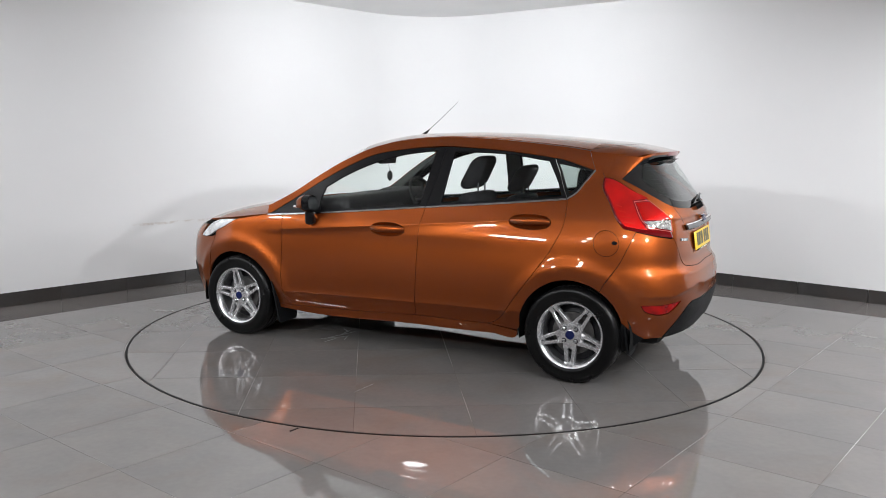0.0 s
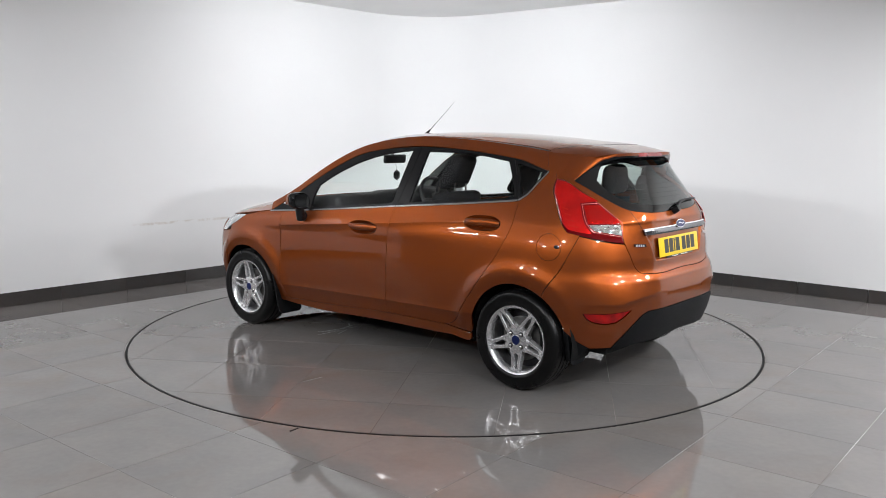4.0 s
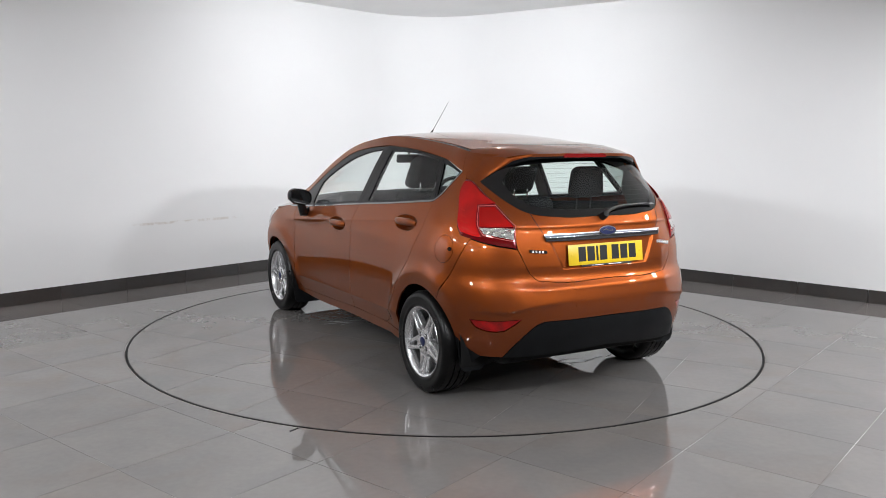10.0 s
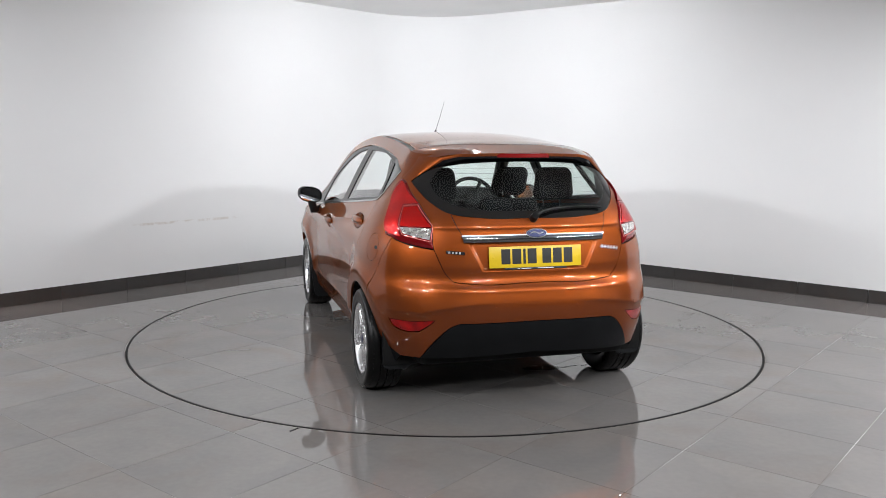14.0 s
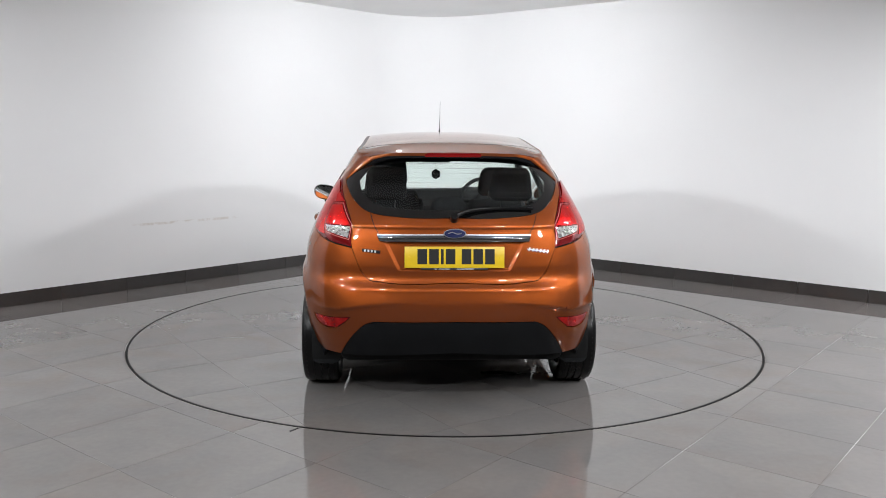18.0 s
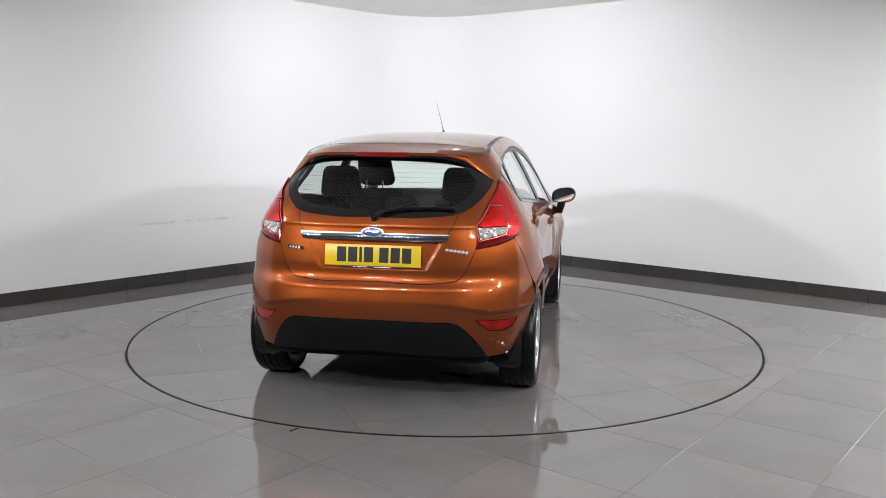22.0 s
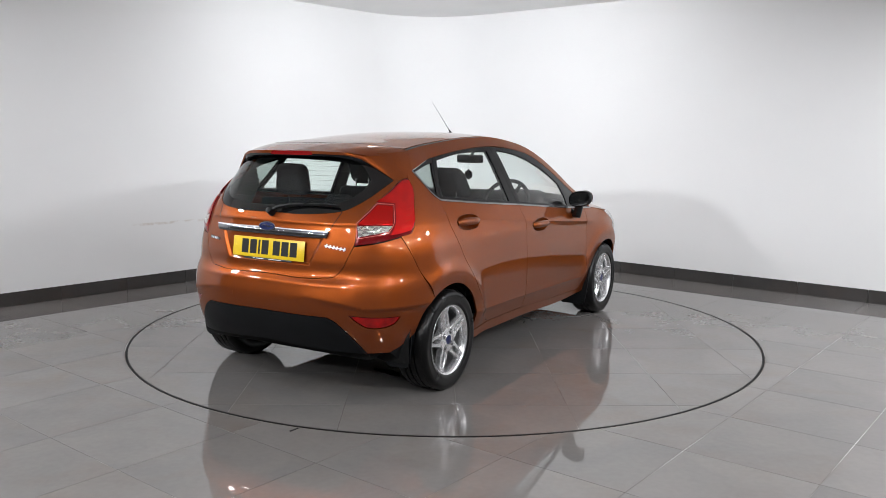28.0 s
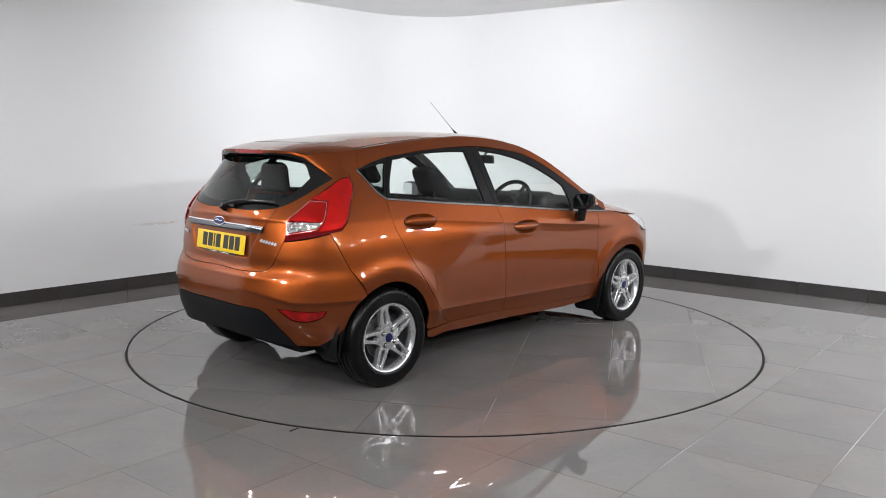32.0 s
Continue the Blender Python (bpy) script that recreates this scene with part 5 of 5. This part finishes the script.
    cap = part("centre_cap", lathe([(0.0, 0.0835), (0.026, 0.0830), (0.0295, 0.0815), (0.031, 0.076)], 40), "chrome", wheel, "chrome-edged centre cap")
    part("cap_badge", lathe([(0.0, 0.0850), (0.0220, 0.0845), (0.0272, 0.0832)], 40), "blue", wheel)
    for k in range(4):
        a = radians(turn + 45 + 90 * k)
        # flat dark disc on the hub paints the shade of the bolt's recess
        shade_disc = lathe([(0.0, 0.0800), (0.0125, 0.0800), (0.0145, 0.0796)], 20)
        bmesh.ops.translate(shade_disc, verts=shade_disc.verts, vec=(0.0505 * math.cos(a), 0.0, 0.0505 * math.sin(a)))
        part("bolt_recess", shade_disc, "alloy_dark", wheel)
        bm = lathe([(0.0, 0.0880), (0.0060, 0.0875), (0.0090, 0.0850), (0.0095, 0.0800)], 16)
        bmesh.ops.translate(bm, verts=bm.verts, vec=(0.0505 * math.cos(a), 0.0, 0.0505 * math.sin(a)))
        part("wheel_bolt", bm, "chrome", wheel)
    bm = lathe([(0.06, 0.020), (0.128, 0.020), (0.130, 0.010), (0.128, 0.0), (0.06, 0.0)], 48)
    part("brake_disc", bm, "disc", wheel, "worn steel brake disc")
    # brake hat, its dark cone to the barrel standing in for shade behind the spokes
    part("brake_hat", lathe([(0.0, 0.045), (0.066, 0.045), (0.070, 0.020), (0.174, -0.02), (0.176, -0.08)], 40), "alloy_dark", wheel)
    return wheel


first = None
for side, ax, turn in ((1, AX_R, 180), (1, AX_F, 10), (-1, AX_R, 12), (-1, AX_F, -4)):
    if first is None:
        first = build_wheel(0)
        w = first
    else:
        w = copy_thing(first, Matrix())
    w.parent = car
    w.matrix_basis = Matrix.Translation((ax - PIVOT[0], side * 0.735 - PIVOT[1], WZ)) @ (Matrix.Rotation(math.pi, 4, "Z") if side < 0 else Matrix()) @ Matrix.Rotation(radians(turn), 4, "Y")


# ---- door mirrors ----
for side in (1, -1):
    bm = bmesh.new()
    bmesh.ops.create_uvsphere(bm, u_segments=28, v_segments=18, radius=1.0)
    for v in bm.verts:
        c = v.co
        k = 2.5
        n = (abs(c.x) ** k + abs(c.y) ** k + abs(c.z) ** k) ** (-1 / k)
        x = c.x * n * 0.075
        x = -0.030 if x < -0.030 else x
        v.co = Vector((x, c.y * n * 0.094 * (1 - 0.25 * max(0, x) / 0.075), c.z * n * 0.060 * (1 - 0.30 * max(0, x) / 0.075) + 0.012 * c.y * side))
    bmesh.ops.transform(bm, matrix=Matrix.Translation((1.815, side * 0.882, 0.985)) @ Matrix.Rotation(radians(13 * side), 4, "Z"), verts=bm.verts)
    mirror = car_part("door_mirror", bm, "black_gloss", car, "black door mirror with a painted cap")
    bm = bmesh.new()
    bmesh.ops.create_uvsphere(bm, u_segments=28, v_segments=18, radius=1.0)
    for v in bm.verts:
        c = v.co
        k = 2.5
        n = (abs(c.x) ** k + abs(c.y) ** k + abs(c.z) ** k) ** (-1 / k)
        v.co = Vector((c.x * n * 0.079, c.y * n * 0.097 * (1 - 0.25 * max(0, c.x)), c.z * n * 0.063 * (1 - 0.30 * max(0, c.x)) + 0.012 * c.y * side))
    bmesh.ops.delete(bm, geom=[v for v in bm.verts if v.co.x < 0.006 or v.co.z < -0.030], context="VERTS")
    bmesh.ops.transform(bm, matrix=Matrix.Translation((1.815, side * 0.882, 0.985)) @ Matrix.Rotation(radians(13 * side), 4, "Z"), verts=bm.verts)
    car_part("mirror_cap", bm, "paint", mirror, "copper-orange mirror cap")
    m = Matrix.Translation((1.784, side * 0.882, 0.985)) @ Matrix.Rotation(radians(13 * side), 4, "Z")
    v2, f2 = triangles(ring2d(0, 0, 0.080, 0.048, 40, power=3.2), (), 0.05)
    bm = bmesh.new()
    vs = [bm.verts.new(m @ Vector((-0.0035, a * 1.0, b + 0.011 * a / 0.094 * side))) for a, b in v2]
    for t in f2:
        bm.faces.new([vs[i] for i in t])
    bmesh.ops.recalc_face_normals(bm, faces=bm.faces)
    if sum((f.normal.x for f in bm.faces)) > 0:
        bmesh.ops.reverse_faces(bm, faces=bm.faces)
    car_part("mirror_glass", bm, "mirror", mirror)
    bm = sweep([(1.860, side * 0.745, 0.905), (1.845, side * 0.800, 0.868), (1.830, side * 0.850, 0.868), (1.822, side * 0.865, 0.925), (1.820, side * 0.87, 0.965)], [0.030, 0.034, 0.034, 0.032, 0.026], 12)
    car_part("mirror_arm", bm, "black_trim", mirror)
    bm = box((0.040, 0.052, 0.016), (1.872, side * 0.925, 0.968), 0.006, Matrix.Rotation(radians(-22 * side), 4, "Z"))
    car_part("side_indicator", bm, "lamp_clear", mirror, "clear indicator lens in the mirror")


# ---- cabin ----
def seat(y, z_top, head, x_back, parent, name="front_seat"):
    """A front seat: cushion, backrest, headrest on two posts. z_top is the backrest's top, head the headrest's."""
    s = new(name)
    s.parent = parent
    o = Vector((x_back - PIVOT[0], y - PIVOT[1], 0))
    s.location = o
    part("cushion", box((0.50, 0.48, 0.17), (0.22, 0, 0.50), 0.06, segments=4), "seat", s)
    bm = box((0.14, 0.46, z_top - 0.48), (0, 0, (z_top + 0.48) / 2), 0.055, segments=4)
    for v in bm.verts:
        t = (v.co.z - 0.48) / (z_top - 0.48)
        v.co.x += 0.12 - 0.20 * t
        v.co.y *= 1.0 - 0.20 * max(0, t - 0.3)
        v.co.x += 0.03 * (abs(v.co.y) / 0.23) ** 2
    part("backrest", bm, "seat", s)
    for sgn in (1, -1):
        bm = box((0.10, 0.075, (z_top - 0.60)), (0, sgn * 0.20, (z_top + 0.48) / 2), 0.035, segments=3)
        for v in bm.verts:
            v.co.x += 0.19 - 0.20 * (v.co.z - 0.48) / (z_top - 0.48)
        part("bolster", bm, "seat", s)
    bm = box((0.115, 0.255, head - z_top - 0.015), (-0.065, 0, (head + z_top + 0.015) / 2), 0.054, segments=6)
    h = (head - z_top - 0.015)
    for v in bm.verts:
        t = (v.co.z - z_top) / h
        v.co.y *= 1.04 - 0.16 * t
        v.co.x += 0.065 - 0.11 * t + 0.02 * (abs(v.co.y) / 0.13) ** 2
    rest = part("headrest", bm, "seat", s)
    for sgn in (1, -1):
        part("headrest_post", sweep([(-0.075, sgn * 0.055, z_top - 0.05), (-0.072, sgn * 0.055, z_top + 0.08)], 0.006, 8), "chrome", s)
    return s


seat(0.365, 1.080, 1.315, 0.860, car)
seat(-0.365, 1.020, 1.235, 0.830, car)
bm = box((0.14, 1.22, 0.44), (0.16, 0, 0.73), 0.05, segments=3)
for v in bm.verts:
    v.co.x -= 0.10 * (v.co.z - 0.5) / 0.5
bench = car_part("rear_backrest", bm, "seat", car)
for y, w, z0, z1 in ((0.37, 0.255, 1.065, 1.262), (-0.37, 0.255, 1.065, 1.262), (0.0, 0.22, 0.985, 1.085)):
    bm = box((0.100, w, z1 - z0), (0.055, y, (z0 + z1) / 2), 0.049, segments=6)
    for v in bm.verts:
        v.co.y = y + (v.co.y - y) * (1.04 - 0.20 * (v.co.z - z0) / (z1 - z0))
        v.co.x -= 0.04 * (v.co.z - z0)
    rest = car_part("rear_headrest", bm, "seat", car)
    for s in (1, -1):
        car_part("headrest_post", sweep([(0.075, y + s * 0.055, z0 - 0.12), (0.065, y + s * 0.055, z0 + 0.04)], 0.006, 8), "chrome", rest)
car_part("rear_cushion", box((0.50, 1.24, 0.18), (0.46, 0, 0.50), 0.06, segments=3), "seat", car)
car_part("boot_floor", box((0.55, 1.0, 0.04), (-0.25, 0, 0.62), 0.01), "seat", car)
car_part("parcel_shelf", box((0.46, 1.08, 0.02), (-0.21, 0, 0.945), 0.008), "seat", car)
car_part("cabin_floor", box((2.2, 1.3, 0.03), (1.15, 0, 0.30), 0.0), "underbody", car)
bm = box((0.64, 1.24, 0.38), (2.00, 0, 0.830), 0.06, segments=4)
for v in bm.verts:
    if v.co.z > 0.8:
        v.co.z += 0.03 * math.exp(-((v.co.y + 0.36) / 0.2) ** 2) + 0.015 * math.exp(-(v.co.y / 0.15) ** 2)
        v.co.z -= (0.075 * (abs(v.co.y) / 0.62) ** 2.4) * max(0, min(1, (v.co.x - 1.80) / 0.3))
car_part("dashboard", bm, "dash", car)
car_part("centre_stack", box((0.22, 0.26, 0.20), (1.74, 0, 0.86), 0.04, Matrix.Rotation(radians(-25), 4, "Y")), "dash", car)
car_part("display_hood", box((0.16, 0.24, 0.09), (1.80, 0, 0.975), 0.03), "dash", car)
car_part("instrument_hood", box((0.18, 0.36, 0.09), (1.84, -0.365, 0.985), 0.035), "dash", car)
car_part("scuttle", box((0.26, 1.16, 0.03), (2.30, 0, 0.880), 0.015, Matrix.Rotation(radians(8), 4, "Y")), "black_plastic", car)
SW = Matrix.Translation((1.600, -0.365, 0.945)) @ Matrix.Rotation(radians(-62), 4, "Y")
ringpts = [(0.182 * math.cos(a), 0.182 * math.sin(a), 0) for a in np.linspace(0, 2 * math.pi, 41)]
bm = sweep(ringpts, 0.015, 10)
for a in (0, 120, 240):
    b = radians(a)
    sweep([(0.03 * math.sin(b), 0.03 * math.cos(b), -0.015), (0.18 * math.sin(b), 0.18 * math.cos(b), 0)], 0.014, 8, bm)
bmesh.ops.transform(bm, matrix=SW, verts=bm.verts)
wheel_s = car_part("steering_wheel", bm, "dash", car)
bm = lathe([(0.0, 0.016), (0.05, 0.012), (0.065, -0.01), (0.06, -0.04), (0.03, -0.22)], 24, axis="z")
bmesh.ops.transform(bm, matrix=SW, verts=bm.verts)
car_part("steering_boss", bm, "dash", wheel_s)
rear_mirror = car_part("rear_view_mirror", box((0.03, 0.23, 0.065), (1.72, 0.012, 1.262), 0.014, Matrix.Rotation(radians(-8), 4, "Y"), 3), "dash", car)
car_part("mirror_stem", sweep([(1.735, 0.01, 1.285), (1.78, 0.0, 1.335)], 0.010, 8), "dash", rear_mirror)
fresh = bmesh.new()
lathe([(0.0, 0.004), (0.036, 0.004), (0.038, 0.0), (0.036, -0.004), (0.0, -0.004)], 6, fresh)
bmesh.ops.transform(fresh, matrix=Matrix.Translation((1.70, 0.012, 1.140)) @ Matrix.Rotation(radians(90), 4, "Z") @ Matrix.Rotation(radians(30), 4, "Y"), verts=fresh.verts)
bmesh.ops.scale(fresh, verts=fresh.verts, vec=(1, 1, 1.1), space=Matrix.Translation((0, 0, -1.140)))
charm = car_part("hanging_charm", fresh, "black_trim", car, "black hexagonal air freshener on a cord", smooth=False)
car_part("cord", sweep([(1.70, 0.012, 1.178), (1.715, 0.012, 1.240)], 0.0012, 6), "black_trim", charm)


# ---- the floor's pieces: tiles, the border row, the skirting, the turntable ----
def clip_line(poly, point, normal):
    """Keeps the part of a polygon on the normal's side of a line."""
    out = []
    for a, b in zip(poly, poly[1:] + poly[:1]):
        da, db = (a - point) @ normal, (b - point) @ normal
        if da >= 0:
            out.append(a)
        if (da >= 0) != (db >= 0):
            out.append(a + (b - a) * (da / (da - db)))
    return out


def tile_mesh(name, pts, z=0.0, thick=0.004, mat="tile"):
    bm = bmesh.new()
    f = bm.faces.new([bm.verts.new((*p, z)) for p in pts])
    f.normal_update()
    if f.normal.z < 0:
        f.normal_flip()
    r = bmesh.ops.extrude_edge_only(bm, edges=list(bm.edges))
    low = [g for g in r["geom"] if isinstance(g, bmesh.types.BMVert)]
    bmesh.ops.translate(bm, verts=low, vec=(0, 0, -thick))
    me = bpy.data.meshes.new(name)
    bm.to_mesh(me)
    bm.free()
    me.materials.append(MAT[mat])
    return me


def dense(poly, step=0.03):
    out = []
    for a, b in zip(poly, poly[1:] + poly[:1]):
        n = max(1, int(np.linalg.norm(b - a) / step))
        out += [a + (b - a) * k / n for k in range(n)]
    return out


def tidy(pts, tol=1e-4):
    out = []
    for p in pts:
        if not out or np.linalg.norm(p - out[-1]) > tol:
            out.append(p)
    return out[:-1] if len(out) > 1 and np.linalg.norm(out[0] - out[-1]) < tol else out


def on_circle(pts, radius, keep_out):
    """Moves the points on the wrong side of a circle onto it, each run of them as one even arc."""
    n = len(pts)
    bad = [(np.linalg.norm(p) < radius) == keep_out for p in pts]
    if not any(bad):
        return pts, False
    if all(bad):
        return [], True
    start = next(k for k in range(n) if not bad[k])
    out, k = [], start
    while k < start + n:
        if not bad[k % n]:
            out.append(pts[k % n])
            k += 1
            continue
        a = k
        while bad[k % n]:
            k += 1
        p, q = pts[a % n], pts[(k - 1) % n]
        a0, a1 = math.atan2(p[1], p[0]), math.atan2(q[1], q[0])
        turn = (a1 - a0 + math.pi) % (2 * math.pi) - math.pi
        m = max(2, int(abs(turn) * radius / 0.03) + 1)
        out += [radius * np.array([math.cos(a0 + turn * i / (m - 1)), math.sin(a0 + turn * i / (m - 1))]) for i in range(m)]
    return tidy(out), True


def area(pts):
    p = np.array(pts)
    return 0.5 * abs(np.sum(p[:, 0] * np.roll(p[:, 1], -1) - np.roll(p[:, 0], -1) * p[:, 1]))


NL, NR = np.array([DL[1], -DL[0]]), np.array([DR[1], -DR[0]])
BORDER, JOINT = 0.60, 0.0015
full = [np.array(c) for c in ((JOINT, JOINT), (PITCH - JOINT, JOINT), (PITCH - JOINT, PITCH - JOINT), (JOINT, PITCH - JOINT))]


def cell(i, j):
    o = D1 * (OFF1 + i * PITCH) + D2 * (OFF2 + j * PITCH)
    return [o + D1 * a + D2 * b for a, b in full], o


whole = None
far_tiles = bmesh.new()
plan = np.array([tuple(p) for p in room_plan])
for i in range(-24, 20):
    for j in range(-20, 22):
        pts, o = cell(i, j)
        mid = sum(pts) / 4
        if not (-5.6 < mid[0] < 5.6 and -9.0 < mid[1] < 4.5):
            if inside(plan, np.array(pts)).all() and min((mid - CORNER) @ NL, (mid - CORNER) @ NR) > BORDER + 0.45:
                far_tiles.faces.new([far_tiles.verts.new((*p, 0.0)) for p in pts])
            continue
        poly = clip_line(pts, CORNER + NL * (BORDER + JOINT), NL)
        poly = clip_line(poly, CORNER + NR * (BORDER + JOINT), NR) if poly else []
        if len(poly) < 3:
            continue
        rad = [np.linalg.norm(p) for p in poly]
        gapr = TABLE_R + 0.008
        near_ring = min(rad) < gapr + 0.35 and max(rad) > gapr - 0.35
        if max(rad) < gapr and not near_ring:
            continue
        cut = len(poly) != 4 or abs(area(poly) - (PITCH - 2 * JOINT) ** 2) > 1e-5
        if near_ring:
            q, moved = on_circle(dense(poly), gapr, True)
            if len(q) < 3 or area(q) < 2e-4:
                continue
            if moved:
                poly, cut = q, True
        if cut:
            ob = new("tile", tile_mesh("tile", poly))
        else:
            if whole is None:
                whole = tile_mesh("tile", [p - o for p in pts])
            ob = new("tile", whole)
            ob.location = (*o, 0)
        ob.parent = floor

bmesh.ops.recalc_face_normals(far_tiles, faces=far_tiles.faces)
for f in far_tiles.faces:
    if f.normal.z < 0:
        f.normal_flip()
tagged(part("far_tiles", far_tiles, "tile", floor, smooth=False), kind="stuff")

# the border row and the skirting along both walls
def wall_strip(direction, inward, sign, count, first):
    for k in range(count):
        a = CORNER + direction * sign * (first + k * 0.602 + JOINT)
        b = CORNER + direction * sign * (first + (k + 1) * 0.602 - JOINT)
        ob = new("border_tile", tile_mesh("border_tile", [a + inward * 0.012, b + inward * 0.012, b + inward * (BORDER - JOINT), a + inward * (BORDER - JOINT)]))
        ob.parent = floor
        mid, ang = (a + b) / 2 + inward * 0.006, math.atan2(direction[1], direction[0])
        bm = box((0.602 - 2 * JOINT, 0.011, 0.117), (*mid, 0.0585), 0.0015, Matrix.Rotation(ang, 4, "Z"), 1)
        s = part("skirting_tile", bm, "dark_tile", baseboard, smooth=False)


baseboard = tagged(new("baseboard"), "dark grey tile skirting along the white walls", "baseboard", kind="structure")
wall_strip(DL, NL, -1, 11, 0.96)
wall_strip(DR, NR, 1, 11, 0.96)
arc_out, arc_in = wall_line(inset=0.0, reach=0.02)[1:-1], wall_line(inset=0.011, reach=0.02)[1:-1]
bm = bmesh.new()
cols = [[bm.verts.new((*p, 0.0)), bm.verts.new((*p, 0.117)), bm.verts.new((*q, 0.117)), bm.verts.new((*q, 0.0))] for p, q in zip(arc_in, arc_out)]
for a, b in zip(cols, cols[1:]):
    for i in range(2):
        bm.faces.new((a[i], a[i + 1], b[i + 1], b[i]))
bmesh.ops.recalc_face_normals(bm, faces=bm.faces)
part("skirting_tile", bm, "dark_tile", baseboard)
arc_b = [np.array(p) for p in arc_in]
inner = CORNER + (NL + NR) / np.linalg.norm(NL + NR) * BORDER * 1.40
ob = new("border_tile", tile_mesh("border_tile", arc_b[::-1] + [arc_b[0] + NL * 0.585, inner, arc_b[-1] + NR * 0.585]))
ob.parent = floor

# the turntable: a disc of the same tiles within a black ring joint
turntable = tagged(new("turntable"), "round turntable topped with grey polished tiles, flush in the floor", "turntable")
bm = lathe([(0.0, -0.0014), (TABLE_R - 0.012, -0.0014), (TABLE_R - 0.012, -0.05), (0.0, -0.05)], 96, axis="z")
part("disc", bm, "grout", turntable)
bm = lathe([(TABLE_R - 0.012, -0.02), (TABLE_R - 0.012, 0.0004), (TABLE_R - 0.009, 0.0010), (TABLE_R + 0.003, 0.0010), (TABLE_R + 0.004, -0.02)], 160, axis="z")
part("edge_ring", bm, "ring", turntable, "black rubber edge ring")
bm = lathe([(TABLE_R + 0.0042, -0.003), (TABLE_R + 0.012, -0.003)], 160, axis="z")
tagged(part("ring_gap", bm, "ring", None), "dark joint round the turntable", "joint", kind="structure")
whole = None
for i in range(-6, 6):
    for j in range(-6, 6):
        pts, o = cell(i, j)
        R = TABLE_R - 0.013
        rad = [np.linalg.norm(p) for p in pts]
        if min(rad) > R + 0.3:
            continue
        if max(rad) <= R:
            if whole is None:
                whole = tile_mesh("tile", [p - o for p in pts])
            ob = new("tile", whole)
            ob.location = (*o, 0)
        else:
            q, moved = on_circle(dense(pts), R, False)
            if len(q) < 3 or area(q) < 2e-4:
                continue
            ob = new("tile", tile_mesh("tile", q))
        ob.parent = turntable


# what lies on the turntable's tiles: an oil stain and pale scuffs
MAT["oil"] = material("black_oil_film", (0.003, 0.003, 0.0035), 0.06, spec=0.5)
MAT["scuff"] = material("pale_dry_scuff", (0.19, 0.186, 0.182), 0.6, noise_scale=60, noise_amount=0.5)


def stain(name, x, y, a, b, turn, seed, mat, label):
    """A thin flat blot with an uneven rim, with half lengths a and b."""
    rng = random.Random(seed)
    ph = [rng.uniform(0, 6.3) for _ in range(4)]
    bm = bmesh.new()
    ring = []
    for i in range(40):
        t = 2 * math.pi * i / 40
        k = 1 + 0.16 * math.sin(2 * t + ph[0]) + 0.12 * math.sin(3 * t + ph[1]) + 0.08 * math.sin(7 * t + ph[2]) + 0.05 * math.sin(11 * t + ph[3])
        ring.append(Vector((a * k * math.cos(t), b * k * math.sin(t), 0.0)))
    top = [bm.verts.new(p * 0.97 + Vector((0, 0, 0.0014))) for p in ring]
    low = [bm.verts.new(p + Vector((0, 0, 0.0001))) for p in ring]
    bm.faces.new(top)
    for i in range(40):
        bm.faces.new((low[i], low[(i + 1) % 40], top[(i + 1) % 40], top[i]))
    bmesh.ops.transform(bm, matrix=pose(x, y, 0, 0, 0, turn), verts=bm.verts)
    return part(name, bm, mat, turntable, label, smooth=False)


stain("oil_stain", 0.665, -1.000, 0.095, 0.042, 8, 3, "oil", "small black oil stain")
for x, y, a, b, turn, seed in ((0.86, -0.93, 0.050, 0.006, 30, 5), (0.79, -0.965, 0.040, 0.005, -12, 6), (0.95, -0.90, 0.036, 0.005, 42, 7)):
    stain("oil_trail", x, y, a, b, turn, seed, "oil", "thin black trail of oil")
for x, y, a, b, turn, seed in ((-0.70, 0.365, 0.130, 0.0050, 5, 11), (-0.63, 0.400, 0.090, 0.0045, 28, 12), (-0.77, 0.330, 0.080, 0.0050, -22, 13), (-0.58, 0.455, 0.055, 0.0060, 70, 14),
                               (-0.84, 0.290, 0.070, 0.0035, 12, 15), (-0.72, 0.270, 0.060, 0.0030, 40, 16), (0.62, -0.95, 0.030, 0.0040, 20, 17), (0.30, 1.10, 0.09, 0.003, 65, 18), (-1.35, -0.75, 0.10, 0.003, 15, 19)):
    stain("scuff_mark", x, y, a, b, turn, seed, "scuff", "pale dry scuff on the tiles")

# a short dark scratch beside the ring
notch = part("floor_notch", box((0.060, 0.012, 0.002), (0, 0, 0.001), 0.0008), "ring", None)
notch.matrix_world = pose(-0.742, -2.168, 0.0, 0, 0, 55)
tagged(notch, "short dark notch in the floor beside the turntable", "notch", kind="structure")


def motions():
    """The turntable carries the car round at an even pace."""
    times = [k * 2.0 for k in range(17)]
    walk(car, [(t, pose(0, 0, 0, 0, 0, heading(t))) for t in times])
    walk(turntable, [(t, pose(0, 0, 0, 0, 0, heading(t) - heading(13.0))) for t in times])


motions()
